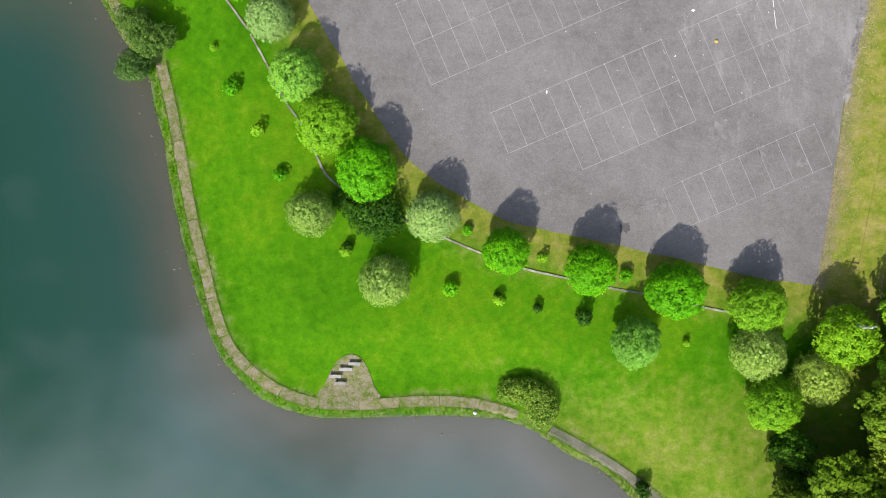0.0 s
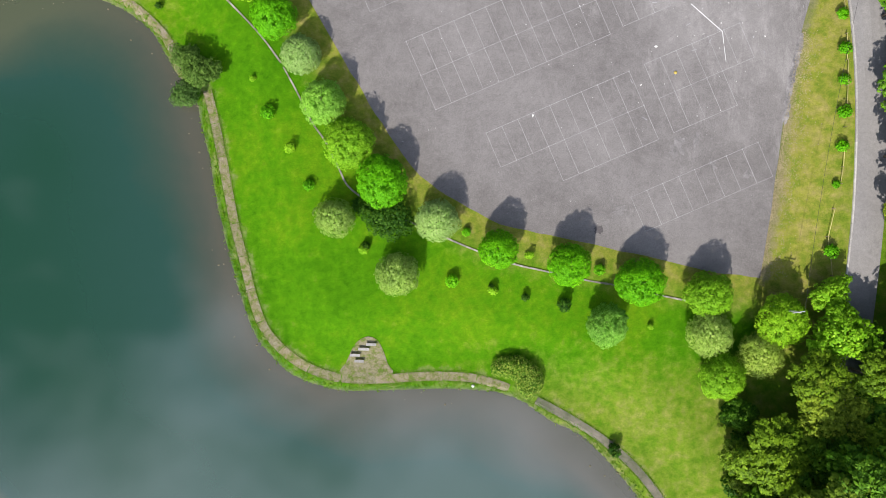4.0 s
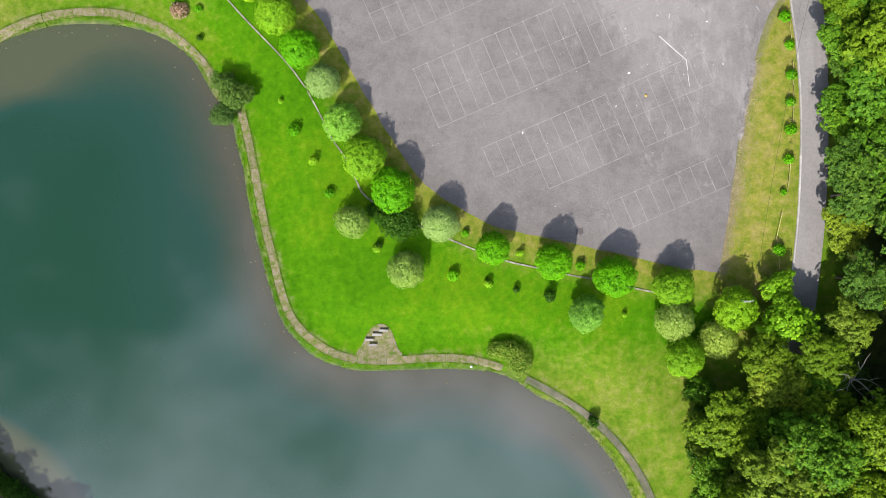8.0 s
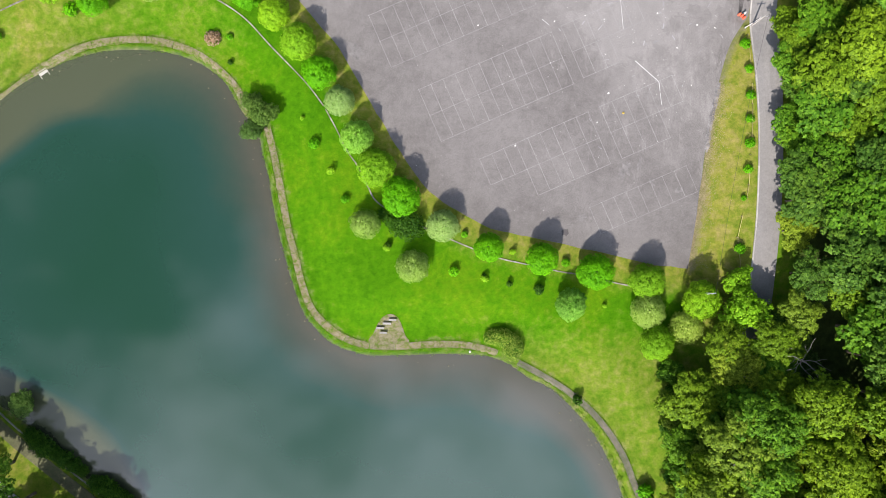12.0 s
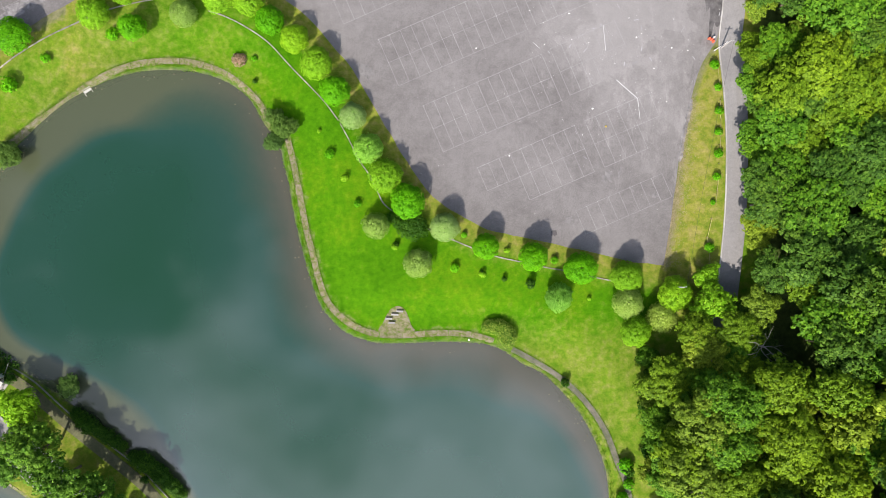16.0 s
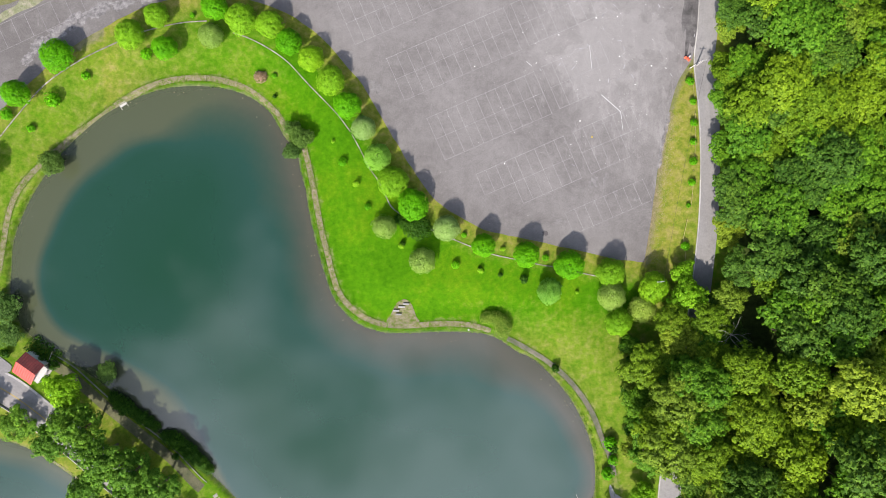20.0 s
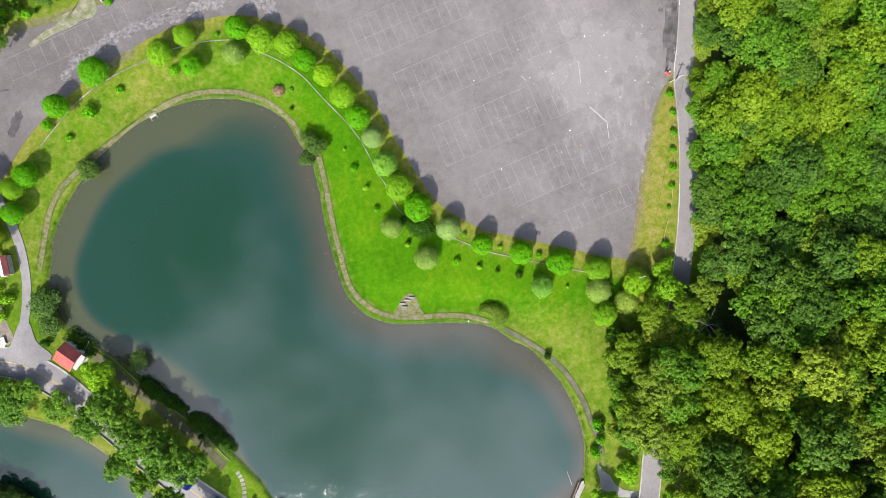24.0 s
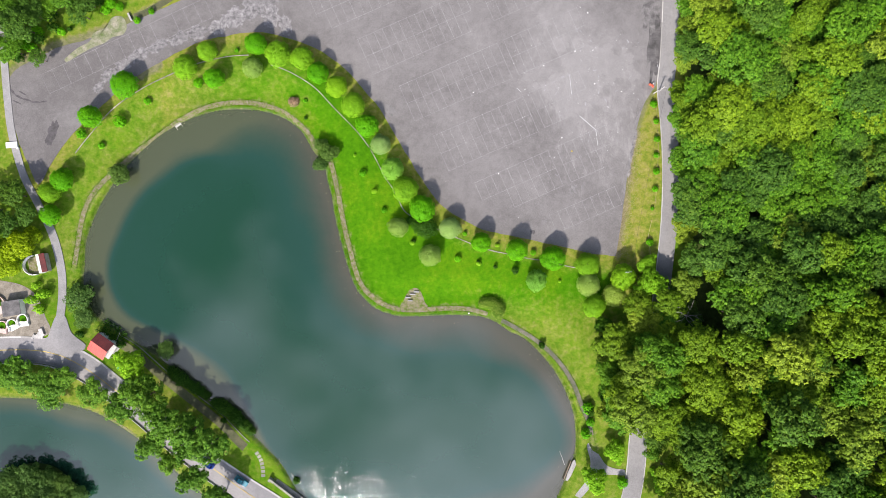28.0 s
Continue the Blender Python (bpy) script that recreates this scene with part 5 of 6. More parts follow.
for piece in by_length(curve([(-56.92, -59.47), (-55.66, -61.56), (-55.04, -64.29), (-54.89, -66.54)], 0.4), 0.8, 0.3):
    ribbon("stepping_stone", piece, 1.1, 0.06, 0.2, STONE, bank_path, 1)
for piece in by_length(curve([(-100.45, -48.55), (-94.87, -52.44), (-90.08, -56), (-87.37, -58.27)], 0.8), 3.0, 0.2):
    ribbon("slab", piece, 1.2, 0.05, 0.2, CONCRETE, bank_path, 2)


def drape(name, ring, lift, material, label, category, parent=None):
    """A thin patch that lies on uneven ground: a fan of rings from its middle."""
    ring = np.array(ring)
    mid = ring.mean(0)
    n, m = len(ring), 8
    p = np.concatenate([mid + (ring - mid) * (k / m) for k in range(1, m + 1)] + [[mid]])
    z = terrain(p[:, 0], p[:, 1])[0] + lift
    verts = [(a, b, c) for (a, b), c in zip(p, z)]
    faces = [(n * m, i, (i + 1) % n) for i in range(n)]
    for k in range(m - 1):
        faces += [(k * n + i, (k + 1) * n + i, (k + 1) * n + (i + 1) % n, k * n + (i + 1) % n) for i in range(n)]
    base = len(verts)
    verts += [(a, b, c - 0.2) for a, b, c in verts[(m - 1) * n:m * n]]
    faces += [((m - 1) * n + i, base + i, base + (i + 1) % n, (m - 1) * n + (i + 1) % n) for i in range(n)]
    ob = raw(name, verts, faces, material, parent)
    return tagged(ob, label, category, kind="structure")


drape("seating_apron", curve([(-15.55, -18.56), (-14.64, -16.74), (-13.59, -14.5), (-12.54, -13.38), (-11.35, -12.96), (-10.08, -13.45), 
    (-9.24, -14.99), (-8.54, -17.09), (-7.84, -18.49), (-11.49, -18.77)], 0.5, True), 0.06, CHIPPINGS, "worn gravel apron around the stone benches", "apron")
drape("landing", curve([(37.64, -57.47), (38.91, -59.73), (40.51, -60.71), (42.42, -63.46), (44.83, -64.44), (47.56, -64.62), 
    (47.55, -66.07), (41.92, -66.35), (40.14, -67.46), (38.51, -69.54), (35.27, -73.21), (33.83, -72.56), 
    (36.43, -69.04), (37.9, -65.83), (38.25, -62.46), (37.47, -59.4)], 0.8, True), 0.05, LANE, "worn asphalt turning place by the lake", "pavement")
drape("junction", curve([(-113.05, -20.18), (-110.81, -20.2), (-108.77, -25.01), (-104.8, -28.56), (-106.41, -30.14), (-111.2, -28.51), 
    (-117.58, -27.5), (-115.17, -25.92)], 0.8, True), 0.14, DARK_ROAD, "asphalt mouth where the lane meets the road", "pavement")
drape("clay_bank", curve([(59.55, -66.59), (61.95, -65.97), (64.65, -67.9), (64.31, -70.78), (61.43, -72.04), (58.89, -69.78)], 0.8, True), 0.08, SOIL, "bare brown soil clearing in the wood", "clearing")
drape("trampled_patch", curve([(-110.0, 52.3), (-106.2, 55.6), (-102.8, 57.4), (-101.6, 59.8), (-98.2, 61.4), (-96.3, 64.2), (-93.4, 64.4), (-92.2, 61.6), (-93.3, 59.4), 
    (-96.2, 58.6), (-98.6, 57.0), (-102.2, 55.6), (-105.9, 53.6), (-109.4, 51.6)], 0.8, True), 0.05, PALE_SOIL, "dry trampled earth and gravel at the edge of the car park", "verge")
ditch = tagged(ribbon("drain_channel", curve([(-90.02, 64.36), (-87.3, 65.3), (-84.09, 67.03), (-80.07, 69.4), (-76.05, 72.25)], 1.0), 1.8, 0.04, 0.2, TRACK, None, 3), "brown muddy drainage ditch in the grass verge", "ditch", kind="structure")
headwall = tagged(new("ditch_headwall"), "small pale concrete headwall at the end of the ditch", "headwall")
headwall.matrix_basis = pose(*(-91.14, 64.21), height(*(-91.14, 64.21)), 0, 0, 25)
part("wall", one_box((0.5, 2.2, 0.9), (0, 0, 0.25), bevel=0.04), PALE_CONCRETE, headwall)
part("pipe_mouth", one_box((0.16, 1.1, 0.6), (0.3, 0, 0.2), bevel=0.04), WIRE, headwall, "dark pipe mouth")
drape("grave_yard", curve([(-135.04, -11.22), (-125.44, -10.49), (-118.76, -13.74), (-115.93, -20.16), (-114.69, -24.96), (-122.37, -26.98), 
    (-135.17, -27.36)], 0.8, True), 0.06, YARD, "bare earth round the family graves", "yard")


# ---- benches ----
def bench(x, y, turn, long):
    b = thing("bench", (x, y, height(x, y) + 0.05), "plain grey stone slab bench on the gravel apron facing the lake", "bench", "stone benches", turn)
    part("seat", one_box((long, 0.38, 0.10), (0, 0, 0.42), bevel=0.015), BENCH_STONE, b)
    for sx in (-0.34 * long, 0.34 * long):
        part("support", one_box((0.16, 0.30, 0.42), (sx, 0, 0.17), bevel=0.015), BENCH_STONE, b)


for x, y, long in [(-10.9, -14.1, 1.5), (-12.0, -14.8, 1.6), (-13.3, -15.7, 1.45), (-12.7, -16.6, 1.4)]:
    bench(x, y, -2.0, long)


# ---- litter bin, outlet, landing stage, posts ----
def place(ob, x, y, lift=0.0, turn=0.0):
    ob.matrix_basis = pose(x, y, height(x, y) + lift, 0, 0, turn)
    return ob


ball = new("white_ball", None)
tagged(place(ball, *(3.99, -20.38)), "small round white buoy lying at the water's edge", "buoy")
bm = bmesh.new()
bmesh.ops.create_uvsphere(bm, u_segments=16, v_segments=10, radius=0.24, matrix=Matrix.Translation((0, 0, 0.16)))
part("body", bm, WHITE, ball)
part("ring", one_box((0.1, 0.1, 0.1), (0, 0, 0.42), bevel=0.02), STEEL, ball)

outlet = place(tagged(new("drain_outlet"), "pale concrete drain outlet in the lake bank", "outlet"), *(-78.55, 33.79), 0.0, 33)
part("slab", one_box((1.9, 0.8, 0.2), (0, 0.3, 0.1), bevel=0.03), PALE_CONCRETE, outlet)
for sx in (-0.85, 0.85):
    part("wing_wall", one_box((0.2, 0.9, 0.7), (sx, -0.3, -0.15), bevel=0.03), STONE, outlet)
part("back_wall", one_box((1.9, 0.2, 0.7), (0, 0.7, 0.0), bevel=0.03), STONE, outlet)

stage = place(tagged(new("landing_stage"), "white curved concrete landing stage at the lake edge", "landing stage"), *(32.38, -65.33), 0.35, -14)
bm = bmesh.new()
ring = [(-0.55, -3.0), (0.1, -3.1), (0.75, -1.2), (1.1, 0.8), (1.35, 2.0), (0.7, 3.3), (0.2, 2.9), (-0.1, 1.0), (-0.5, -1.0)]
face = bm.faces.new([bm.verts.new((a, b, 0)) for a, b in ring])
made = bmesh.ops.extrude_face_region(bm, geom=[face])
for v in made["geom"]:
    if isinstance(v, bmesh.types.BMVert):
        v.co.z += 0.35
bmesh.ops.recalc_face_normals(bm, faces=bm.faces)
part("deck", bm, PALE_CONCRETE, stage)
part("wall", one_box((0.3, 5.6, 1.4), (-0.75, -0.2, -0.2), turn=-8, bevel=0.03), WOOD, stage, "dark stained timber face")
raw("mooring_pole", *tube([(-1.6, 1.0, -0.4), (-3.0, 2.9, 0.9), (-4.6, 5.2, 2.0)], [0.045, 0.04, 0.025], 6), PALE_CONCRETE, stage)

pump = place(tagged(new("fishing_pole"), "pale pole reaching from the bank over the water", "pole"), *(-96.71, -27.81), 0.0, 0)
raw("rod", *tube([(0, 0, 0), (0.9, 1.4, 0.5), (1.7, 2.8, 0.9)], [0.08, 0.07, 0.05], 6), PALE_CONCRETE, pump)


def utility_pole(x, y, tall, turn, label):
    p = place(thing("utility_pole", (0, 0, 0), label, "pole", "utility poles"), x, y, 0, turn)
    raw("shaft", *tube([(0, 0, -0.3), (0, 0, tall * 0.5), (0, 0, tall)], [0.17, 0.14, 0.10], 10), PALE_CONCRETE, p)
    part("crossarm", one_box((1.6, 0.1, 0.1), (0, 0, tall - 0.5), bevel=0.01), STEEL, p)
    for sx in (-0.7, 0, 0.7):
        raw("insulator", *tube([(sx, 0, tall - 0.45), (sx, 0, tall - 0.25)], [0.05, 0.04], 8), WHITE, p)
    return p


POLES = [((46.84, -8.64), 7.4), ((58.08, 42.09), 4.6)]
for (x, y), tall in POLES:
    utility_pole(x, y, tall, 8, "slim concrete utility pole on the grass verge")
(ax, ay), at = POLES[0]
(bx, by), bt = POLES[1]
for off in (0.7,):
    a, b = Vector((ax + off, ay, height(ax, ay) + at - 0.3)), Vector((bx + off, by, height(bx, by) + bt - 0.3))
    pts = [a.lerp(b, k / 14) - Vector((0, 0, 1.2 * (1 - (k / 7 - 1) ** 2))) for k in range(15)]
    tagged(raw("cable", *tube([tuple(q) for q in pts], [0.02] * 15, 5), WIRE), "thin black overhead cable between the poles", "cable", "overhead cables")

barrels = place(tagged(new("road_marker"), "red and white plastic road markers piled by the road", "marker"), *(56.03, 43.83), 0, 20)
for i, (sx, sy) in enumerate(((0, 0), (0.55, 0.25), (-0.4, 0.4), (0.2, -0.5))):
    raw("drum", *joined(tube([(sx, sy, 0), (sx, sy, 0.55), (sx, sy, 0.9)], [0.28, 0.24, 0.12], 10)), ORANGE if i != 1 else WHITE, barrels)
arm = place(tagged(new("barrier_arm"), "fallen white barrier pole lying on the verge", "barrier"), *(58.08, 42.42), 0.35, 32)
part("bar", one_box((3.6, 0.12, 0.12), (0, 0, 0), bevel=0.01), WHITE, arm)
for sx in (-1.7, 1.7):
    part("foot", one_box((0.16, 0.3, 0.5), (sx, 0, -0.2), bevel=0.01), STEEL, arm)

verge_fence = tagged(new("stake_fence"), "low fence of wooden stakes and yellowed bamboo rails", "fence", "")
fence_line = curve([(57.0, 40.1), (57.2, 30.5), (57.0, 23.0), (56.4, 14.4), (55.9, 9.0), (55.0, 5.5), (54.1, 1.5), (54.3, -1.0), (54.5, -4.0), (54.8, -7.0)], 2.6)
for k, (x, y) in enumerate(fence_line):
    raw("stake", *tube([(x, y, height(x, y) - 0.2), (x + 0.02, y, height(x, y) + 0.75)], [0.05, 0.04], 6), WOOD, verge_fence)
    if k + 1 < len(fence_line) and k % 4 != 2 and k % 7 != 0:
        (u, v) = fence_line[k + 1]
        raw("rail", *tube([(x, y, height(x, y) + 0.6), (u, v, height(u, v) + 0.6 - 0.25 * (k % 3 == 0))], [0.055, 0.045], 7), BAMBOO, verge_fence, True)

# ---- house by the road ----
hx, hy = (-99.52, -28.19)
house = place(tagged(new("house"), "small white house with a red tin gable roof by the road", "house"), hx, hy, 0.0, -35.5)
part("wall", one_box((5.0, 4.6, 2.7), (0, 0, 1.25), bevel=0.02), WHITE, house)
# the rear slope has a darker red than the front one
for name, y0, y1, z0, z1, mt in (("front_roof", -3.1, 0.05, 2.75, 3.9, RED_TIN), ("rear_roof", 2.6, 0.05, 2.85, 3.9, DEEP_RED_TIN)):
    sheetlets = part(name, one_box((0.02, 0.02, 0.02), (0, 0, 3.4)), mt, house)
    for i in range(9):
        xx = -2.45 + i * 0.61
        v = [(xx, y0, z0), (xx + 0.30, y0, z0 + 0.06), (xx + 0.62, y0, z0), (xx + 0.62, y1, z1), (xx + 0.30, y1, z1 + 0.06), (xx, y1, z1)]
        v += [(a, b, c - 0.05) for a, b, c in v]
        raw("roof_sheet", v, [(0, 1, 4, 5), (1, 2, 3, 4), (6, 11, 10, 7), (7, 10, 9, 8), (0, 6, 7, 1), (1, 7, 8, 2), (5, 4, 10, 11), (4, 3, 9, 10), (0, 5, 11, 6), (2, 8, 9, 3)], mt, sheetlets)
gable = bmesh.new()
for sx in (-2.5, 2.5):
    gable.faces.new([gable.verts.new(c) for c in ((sx, -2.3, 2.6), (sx, 2.3, 2.6), (sx, 0.05, 3.78))])
made = bmesh.ops.extrude_face_region(gable, geom=list(gable.faces))
for v in made["geom"]:
    if isinstance(v, bmesh.types.BMVert):
        v.co.x -= 0.12 if v.co.x > 0 else -0.12
part("gable", gable, WHITE, house)
part("door", one_box((0.06, 0.95, 2.05), (2.53, -0.4, 1.05), bevel=0.01), WOOD, house)
for yy in (-1.6, 1.3):
    win = part("window", one_box((0.05, 0.8, 0.9), (2.52, yy, 1.5), bevel=0.01), WIRE, house)
    part("sill", one_box((0.14, 0.95, 0.06), (2.58, yy, 1.02), bevel=0.01), PALE_CONCRETE, win)
part("porch", one_box((1.6, 4.2, 0.16), (3.3, 0, 0.1), bevel=0.02), PALE_CONCRETE, house)
for yy in (-1.9, 1.9):
    part("porch_post", one_box((0.12, 0.12, 2.3), (3.95, yy, 1.2), bevel=0.01), WHITE, house)
part("porch_roof", one_box((1.5, 4.2, 0.06), (3.3, 0, 2.4), bevel=0.01), PALE_CONCRETE, house)

bin_ = place(tagged(new("bin"), "teal plastic wheeled bin on the grass by the house", "bin"), *(-94.99, -34.77), 0, 30)
part("body", one_box((0.9, 0.75, 1.0), (0, 0, 0.6), bevel=0.06), TEAL, bin_)
part("lid", one_box((0.98, 0.82, 0.1), (0, 0, 1.15), bevel=0.03), TEAL, bin_)
for sx in (-0.35, 0.35):
    raw("wheel", *tube([(sx - 0.05, 0.35, 0.12), (sx + 0.05, 0.35, 0.12)], [0.12, 0.12], 12), WIRE, bin_)

garden = tagged(new("kitchen_garden"), "rows of dark green vegetables in a fenced plot by the lake", "garden", kind="structure")
for k in range(5):
    a, b = Vector((-100.86, -23.6)), Vector((-95.42, -27.5))
    n = (b - a).orthogonal().normalized() * (k * 0.9 - 1.2)
    pts = [(q.x, q.y, height(q.x, q.y) + 0.4, 0.5, 0.45) for q in (a.lerp(b, s / 9) + n for s in range(10))]
    raw("crop_row", *foliage(np.random.default_rng(70 + k), pts, 160, 0.35)[:2], DARK, garden)


# ---- graves and sheds beyond the lane ----
def grave(x, y, turn, wall_mat, size, label):
    g = place(thing("grave", (0, 0, 0), label, "grave", "family graves"), x, y, 0.05, turn)
    line = [(size * math.cos(a), size * 1.15 * math.sin(a)) for a in np.linspace(radians(-20), radians(200), 15)]
    line = [(line[0][0] + 0.3, -size)] + line + [(line[-1][0] - 0.3, -size)]
    for i in range(len(line) - 1):
        (x0, y0), (x1, y1) = line[i], line[i + 1]
        part("wall_piece", one_box((math.hypot(x1 - x0, y1 - y0) + 0.08, 0.22, 0.7), ((x0 + x1) / 2, (y0 + y1) / 2, 0.3), math.degrees(math.atan2(y1 - y0, x1 - x0)), 0.03), wall_mat, g)
    part("mound", box(bmesh.new(), (size * 1.1, size * 1.1, 0.5), (0, size * 0.35, 0.2), bevel=0.2), LAWN, g)
    part("headstone", one_box((1.0, 0.25, 1.2), (0, -0.25 * size, 0.6), bevel=0.04), wall_mat, g)
    part("forecourt", one_box((size * 1.9, size * 0.9, 0.12), (0, -size * 0.72, 0.05), bevel=0.02), wall_mat, g)


GREY_GRAVE, PINK_GRAVE = "walled grave with a grass mound and white plaster walls", "walled grave with pink plaster forecourt and curved walls"
for x, y, turn, mt, size, lab in [(-127.9, -23.1, -12, PINK, 1.5, PINK_GRAVE), (-125.0, -22.4, 28, WHITE, 1.35, GREY_GRAVE), 
    (-122.0, -21.2, 5, WHITE, 1.5, GREY_GRAVE), (-129.33, -16.86, 20, PINK, 2.4, PINK_GRAVE)]:
    grave(x, y, turn, mt, size, lab)


def shed(name, x, y, turn, size, roof, label):
    s = place(tagged(new(name), label, "shed"), x, y, 0, turn)
    lx, ly, lz = size
    for sx in (-1, 1):
        part("wall", one_box((0.15, ly, lz), (sx * (lx / 2 - 0.075), 0, lz / 2), bevel=0.01), WHITE, s)
        part("wall", one_box((lx - 0.3, 0.15, lz), (0, sx * (ly / 2 - 0.075), lz / 2), bevel=0.01), WHITE, s)
    part("roof", one_box((lx + 0.1, ly + 0.1, 0.12), (0, 0, lz + 0.06), bevel=0.02), roof, s)


tomb = place(tagged(new("family_tomb"), "white walled tomb with an arched forecourt and brown tiled roof", "tomb"), *(-117.37, -5.42), 0, 12)
for i, a in enumerate(np.linspace(radians(95), radians(265), 10)):
    part("wall_piece", one_box((1.1, 0.25, 1.0), (-1.2 + 3.0 * math.cos(a), 2.7 * math.sin(a), 0.5), math.degrees(a) + 90, 0.03), WHITE, tomb)
part("court", one_box((3.6, 4.6, 0.15), (-1.3, 0, 0.05), bevel=0.02), CHIPPINGS, tomb)
part("altar_wall", one_box((0.9, 5.4, 1.8), (0.9, 0, 0.85), bevel=0.05), WHITE, tomb)
part("roof", one_box((1.6, 5.2, 0.2), (2.3, 0, 2.0), bevel=0.03), DEEP_RED_TIN, tomb)
part("rear_wall", one_box((1.4, 5.0, 1.9), (2.3, 0, 0.95), bevel=0.02), STONE, tomb)
# the store is roofless: its dark top slab stands for the shadow inside
shed("store", *(-123.98, -17.6), 8, (5.0, 4.2, 2.2), DAMP_AND_SHADE, "low grey flat-roofed store beside the graves")
pad = place(tagged(new("stone_pile"), "pale broken concrete slabs heaped at the roadside", "slabs"), *(-117.89, -25.74), 0.1, 25)
for i in range(7):
    part("slab", one_box((RNG.uniform(0.8, 1.8), RNG.uniform(0.6, 1.2), 0.25), (RNG.uniform(-2, 2), RNG.uniform(-0.9, 0.9), 0.1 + 0.05 * i), RNG.uniform(0, 90), 0.04), PALE_CONCRETE, pad)
culvert = place(tagged(new("lane_culvert"), "pale concrete culvert slab across the lane", "culvert"), *(-124.83, 28.35), 0.2, 5)
part("slab", one_box((3.2, 1.6, 0.25), (0, 0, 0.1), bevel=0.05), WHITE, culvert)
part("post", one_box((0.5, 0.5, 0.6), (1.7, -1.1, 0.1), bevel=0.04), WHITE, culvert)

# ---- bridge parapet where the road leaves the lake ----
bridge = place(tagged(new("bridge_parapet"), "grey stone parapet and abutment of the road bridge", "parapet"), *(-49.17, -69.91), 0, -38)
for k in range(6):
    part("block", one_box((1.5, 0.6, 1.1), (-4 + 1.6 * k, 0.0, 0.5), bevel=0.05), STONE, bridge)
for k in (-4.6, 5.2):
    part("pillar", one_box((0.8, 0.9, 1.7), (k, 0, 0.6), bevel=0.06), STONE, bridge)
part("abutment", one_box((12, 1.4, 3.0), (2, 0.6, -1.5), bevel=0.05), STONE, bridge)

# ---- dead tree in the wood ----
dx, dy = DEAD_TREE
dead = place(tagged(new("dead_tree"), "bleached leafless dead tree among the forest crowns", "tree"), dx, dy, 0, 75)
dead.scale = (0.82, 0.82, 0.9)
rng = np.random.default_rng(4)
raw("trunk", *tube([(0, 0, -0.3), (0.2, 0.1, 5), (0.1, 0.3, 9.5)], [0.3, 0.22, 0.12], 8), DEAD_WOOD, dead)
for i in range(9):
    a, z = 0.75 * i + rng.uniform(-0.3, 0.3), rng.uniform(6.5, 9.5)
    pts = [Vector((0.15, 0.2, z))]
    for k in range(5):
        a += rng.uniform(-0.5, 0.5)
        pts.append(pts[-1] + Vector((1.1 * math.cos(a), 1.1 * math.sin(a), rng.uniform(0.1, 0.9))))
    twig = tube([tuple(q) for q in pts], [0.085, 0.07, 0.055, 0.045, 0.03, 0.015], 6)
    side = tube([tuple(pts[2]), tuple(pts[2] + Vector((math.cos(a + 1), math.sin(a + 1), 0.6))), tuple(pts[2] + Vector((2 * math.cos(a + 0.8), 2 * math.sin(a + 0.8), 1.0)))], [0.05, 0.035, 0.012], 5)
    raw("branch", *joined(twig, side), DEAD_WOOD, dead)

cap = tagged(new("plastic_cap"), "small yellow plastic cap lying on the asphalt", "cap")
cap.matrix_basis = pose(33.4, 25.4, 0.03)
raw("shell", *tube([(0, 0, 0), (0, 0, 0.10), (0, 0, 0.16)], [0.20, 0.19, 0.10], 14), YELLOW, cap, True)
raw("rim", *tube([(0, 0, 0), (0, 0, 0.025)], [0.24, 0.24], 16), YELLOW, cap)

# ---- vehicles on the road ----
CAR_BLUE = surface("blue_car_paint", (0.010, 0.07, 0.42), (0.015, 0.09, 0.50), 0.6, 6.0, rough=0.3, bump=0.02, spread=0.05)
CAR_TEAL = surface("teal_car_paint", (0.02, 0.17, 0.22), (0.03, 0.21, 0.27), 0.6, 6.0, rough=0.3, bump=0.02, spread=0.05)
CAR_GLASS = surface("dark_car_glass", (0.012, 0.014, 0.016), (0.02, 0.022, 0.025), 1.0, 6.0, rough=0.08, bump=0.0, spread=0.05)
LAMP_GLASS = surface("clear_lamp_glass", (0.6, 0.6, 0.58), (0.7, 0.7, 0.68), 1.0, 6.0, rough=0.2, bump=0.0)


def vehicle_body(length, wide, heights):
    """A shell lofted along the length: (share of the length, height over the floor, share of the width)."""
    bm, rows = bmesh.new(), []
    for f, h, w in heights:
        x, y = (f - 0.5) * length, wide * w / 2
        rows.append([bm.verts.new(p) for p in ((x, -y, 0.35), (x, -y, 0.35 + 0.55 * (h - 0.35)), (x, -y * 0.86, h), (x, y * 0.86, h), (x, y, 0.35 + 0.55 * (h - 0.35)), (x, y, 0.35))])
    for a, b in zip(rows, rows[1:]):
        for k in range(6):
            bm.faces.new((a[k], a[(k + 1) % 6], b[(k + 1) % 6], b[k]))
    bm.faces.new(rows[0][::-1])
    bm.faces.new(rows[-1])
    bmesh.ops.recalc_face_normals(bm, faces=bm.faces)
    bmesh.ops.bevel(bm, geom=list(bm.edges), offset=0.05, segments=2, affect="EDGES", profile=0.6)
    return bm


def wheels(v, length, wide):
    for sx in (-0.31, 0.31):
        for sy in (-1, 1):
            y = sy * (wide / 2 - 0.1)
            w = raw("wheel", *tube([(sx * length, y - 0.09, 0.31), (sx * length, y + 0.09, 0.31)], [0.31, 0.31], 18), WIRE, v)
            raw("rim", *tube([(sx * length, y - 0.1, 0.31), (sx * length, y + 0.1, 0.31)], [0.18, 0.18], 12), STEEL, w)


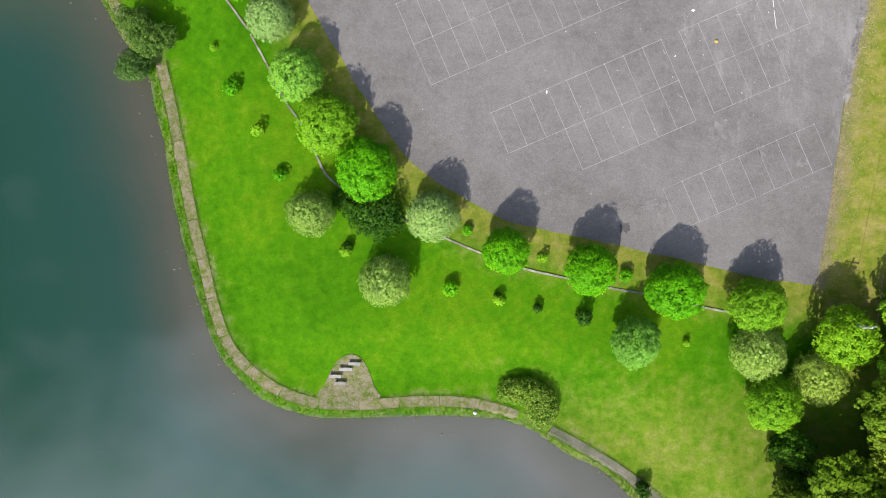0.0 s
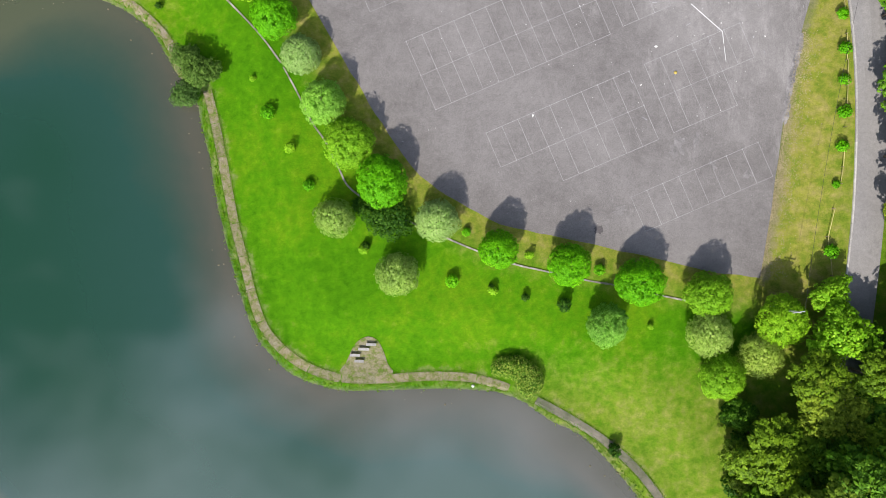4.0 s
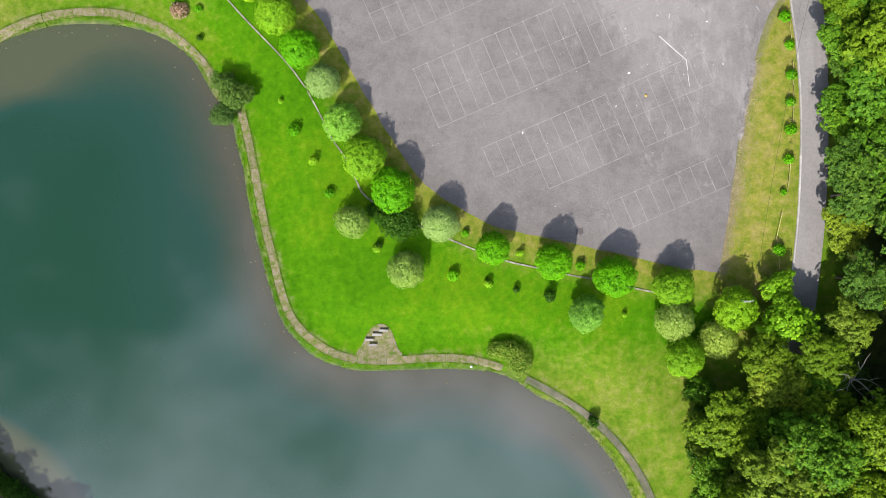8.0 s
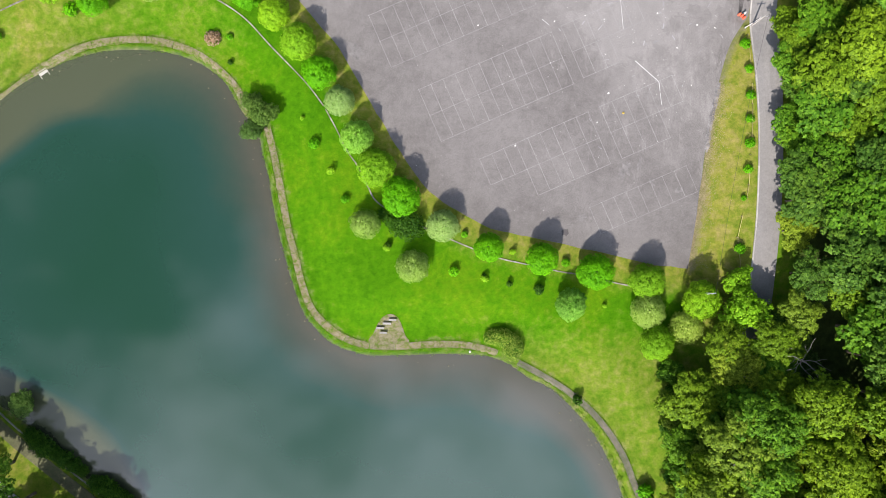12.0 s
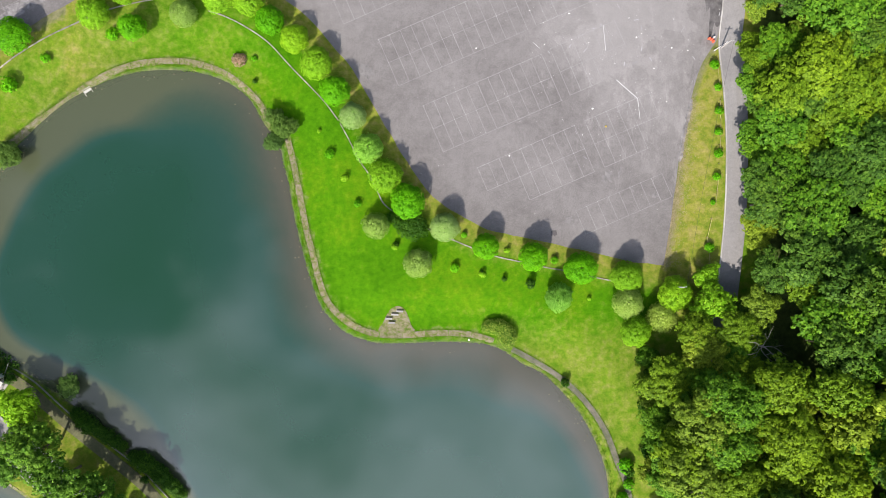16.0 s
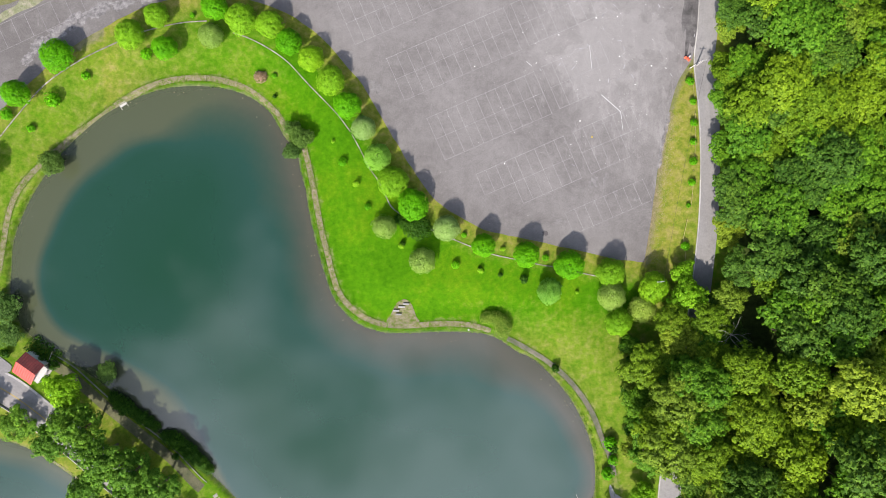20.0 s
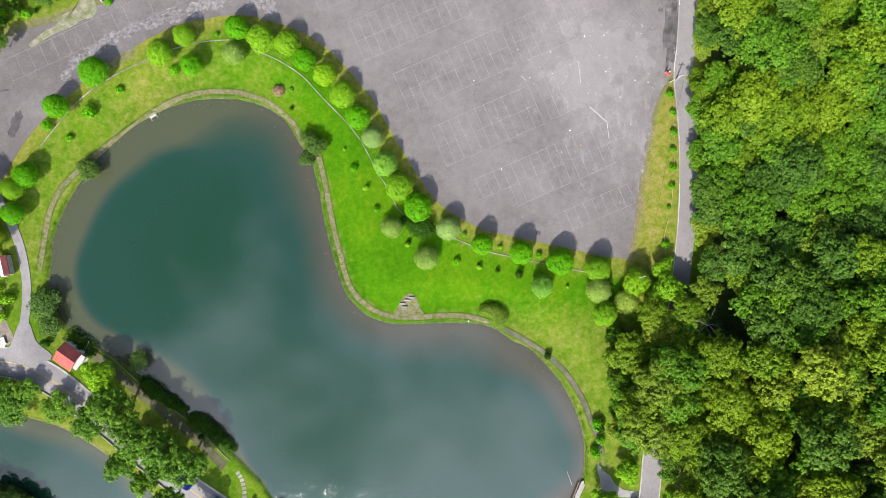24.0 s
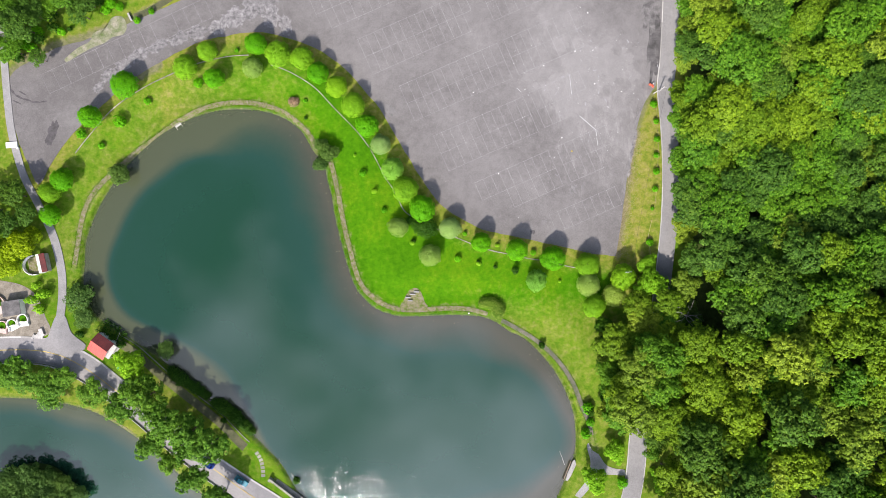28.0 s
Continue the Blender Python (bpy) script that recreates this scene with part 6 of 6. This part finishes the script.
def on_road(x, y, turn, name, label, category):
    return place(tagged(new(name), label, category), x, y, 0.10, turn)


truck = on_road(-70.2, -61.9, -37, "pickup_truck", "small bright blue pickup truck under the roadside trees", "truck")
part("cab", vehicle_body(1.9, 1.6, [(0.0, 1.65, 0.96), (0.3, 1.72, 0.98), (0.62, 1.68, 0.96), (0.85, 1.05, 0.94), (1.0, 0.85, 0.9)]), CAR_BLUE, truck).location = (1.2, 0, 0)
part("windscreen", one_box((0.06, 1.2, 0.62), (1.72, 0, 1.36), bevel=0.01, turn=0), CAR_GLASS, truck)
part("load_bed", one_box((2.4, 1.6, 0.12), (-0.95, 0, 0.72), bevel=0.02), STEEL, truck, "grey metal load bed")
for sy in (-1, 1):
    part("side_board", one_box((2.4, 0.06, 0.40), (-0.95, sy * 0.78, 0.95), bevel=0.01), CAR_BLUE, truck)
    part("headlight", one_box((0.06, 0.24, 0.16), (2.14, sy * 0.55, 0.68), bevel=0.02), LAMP_GLASS, truck)
part("tailgate", one_box((0.06, 1.6, 0.40), (-2.13, 0, 0.95), bevel=0.01), CAR_BLUE, truck)
wheels(truck, 3.9, 1.6)
car = on_road(-60.6, -67.0, -35, "car", "teal compact car on the road near the bridge", "car")
part("body", vehicle_body(4.1, 1.72, [(0.0, 0.75, 0.9), (0.04, 0.92, 0.95), (0.3, 0.95, 1.0), (0.75, 0.93, 1.0), (0.96, 0.82, 0.95), (1.0, 0.65, 0.88)]), CAR_TEAL, car)
part("roof", vehicle_body(2.2, 1.5, [(0.0, 0.95, 0.96), (0.2, 1.42, 0.9), (0.7, 1.46, 0.9), (1.0, 0.96, 0.98)]), CAR_TEAL, car).location = (-0.35, 0, 0)
part("windscreen", one_box((0.05, 1.2, 0.62), (0.58, 0, 1.2), tilt=0, bevel=0.01), CAR_GLASS, car)
part("rear_window", one_box((0.05, 1.15, 0.5), (-1.36, 0, 1.18), bevel=0.01), CAR_GLASS, car)
for sy in (-1, 1):
    part("headlight", one_box((0.06, 0.3, 0.14), (2.02, sy * 0.55, 0.66), bevel=0.02), LAMP_GLASS, car)
    part("side_window", one_box((1.3, 0.04, 0.34), (-0.3, sy * 0.69, 1.14), bevel=0.01), CAR_GLASS, car)
wheels(car, 4.1, 1.72)

# ---- long grass on the banks, stones in the shallows ----
rng = np.random.default_rng(9)
def bank_grass(ring, per_metre, reach, name, label):
    nxt = np.roll(ring, -1, axis=0)
    seg = nxt - ring
    ln = np.linalg.norm(seg, axis=1)
    n = int(ln.sum() * per_metre)
    pick = rng.choice(len(ring), n, p=ln / ln.sum())
    base = ring[pick] + seg[pick] * rng.uniform(0, 1, (n, 1))
    nrm = np.stack([-seg[pick][:, 1], seg[pick][:, 0]], 1) / (ln[pick][:, None] + 1e-9)
    base = base + nrm * rng.normal(0.45, reach, (n, 1)) * OUTWARD
    z, d, _ = terrain(base[:, 0], base[:, 1])
    ok = (np.abs(base[:, 1]) < 90) & (np.abs(base[:, 0]) < 140) & (d > -0.25) & (d < 2.2)
    base, z = base[ok], np.maximum(z[ok], WATER_Z)
    n = len(base)
    a = rng.uniform(0, 6.28, n)
    lean = np.stack([np.cos(a), np.sin(a)], 1)
    perp = np.stack([-lean[:, 1], lean[:, 0]], 1)
    s = rng.uniform(0.10, 0.28, n)[:, None]
    w = s * rng.uniform(0.16, 0.32, (n, 1))
    p0 = np.column_stack([base - perp * w, z - 0.02])
    p1 = np.column_stack([base + perp * w, z - 0.02])
    p2 = np.column_stack([base + lean * s + perp * w * 0.4, z + 0.16 + 0.35 * s[:, 0]])
    p3 = np.column_stack([base + lean * s - perp * w * 0.4, z + 0.16 + 0.35 * s[:, 0]])
    v = np.stack([p0, p1, p2, p3], 1).reshape(-1, 3).tolist()
    tagged(raw(name, v, [(4 * i + 3, 4 * i + 2, 4 * i + 1, 4 * i) for i in range(n)], BLADES, normals=[Vector((0.1, 0.1, 1)).normalized()] * len(v)), label, "grass", kind="stuff")


area = np.sum(SHORE[:, 0] * np.roll(SHORE[:, 1], -1) - np.roll(SHORE[:, 0], -1) * SHORE[:, 1])
OUTWARD = -1.0 if area > 0 else 1.0
bank_grass(SHORE, 36, 0.32, "bank_grass", "long bright grass tufts along the lake edge")
area = np.sum(POND_SHORE[:, 0] * np.roll(POND_SHORE[:, 1], -1) - np.roll(POND_SHORE[:, 0], -1) * POND_SHORE[:, 1])
OUTWARD = -1.0 if area > 0 else 1.0
bank_grass(POND_SHORE, 24, 0.45, "pond_grass", "long grass tufts along the pond edge")


def edge_tufts(line, half, per_metre, name, label):
    """Short grass that leans in over both edges of a path."""
    line = np.asarray(line)
    n = int(np.linalg.norm(np.diff(line, axis=0), axis=1).sum() * per_metre)
    k = rng.integers(0, len(line) - 1, n)
    way = line[k + 1] - line[k]
    side = np.stack([-way[:, 1], way[:, 0]], 1) / np.linalg.norm(way, axis=1)[:, None]
    sign = rng.choice([-1.0, 1.0], (n, 1))
    base = line[k] + way * rng.uniform(0, 1, (n, 1)) + side * sign * (half + rng.normal(0.06, 0.13, (n, 1)))
    z = terrain(base[:, 0], base[:, 1])[0] + 0.03
    a = rng.uniform(0, 6.28, n)
    lean = np.stack([np.cos(a), np.sin(a)], 1)
    perp = np.stack([-lean[:, 1], lean[:, 0]], 1)
    s = rng.uniform(0.05, 0.13, n)[:, None]
    w = s * rng.uniform(0.4, 0.7, (n, 1))
    v = np.stack([np.column_stack([base - perp * w, z]), np.column_stack([base + perp * w, z]),
                  np.column_stack([base + lean * s + perp * w * 0.4, z + 0.045]), np.column_stack([base + lean * s - perp * w * 0.4, z + 0.045])], 1).reshape(-1, 3).tolist()
    tagged(raw(name, v, [(4 * i + 3, 4 * i + 2, 4 * i + 1, 4 * i) for i in range(n)], BLADES, normals=[Vector((0.1, 0.1, 1)).normalized()] * len(v)), label, "grass", kind="stuff")


for path, half in ((LAKE_PATH_EAST, 0.68), (LAKE_PATH_SOUTH, 0.62), (LAKE_PATH_NORTH, 0.70)):
    edge_tufts(curve(path, 0.8), half, 60, "path_grass", "short grass creeping over the edges of the path")
stones = []
for i in range(520):
    k = rng.integers(0, len(SHORE))
    x, y = SHORE[k] + rng.normal(0, 1.6, 2)
    z, d, _ = terrain([x], [y])
    if -3.5 < d[0] < 0.15:
        s = rng.uniform(0.06, 0.2)
        bm = bmesh.new()
        bmesh.ops.create_icosphere(bm, subdivisions=1, radius=1)
        v = [(x + q.co.x * s * rng.uniform(0.8, 1.5), y + q.co.y * s, max(z[0], WATER_Z - 0.06) + q.co.z * s * 0.8) for q in bm.verts]
        stones.append((v, [tuple(w.index for w in f.verts) for f in bm.faces]))
        bm.free()
tagged(raw("shore_stones", *joined(*stones), SOIL), "small dark stones and sticks in the shallows", "stones", kind="stuff")
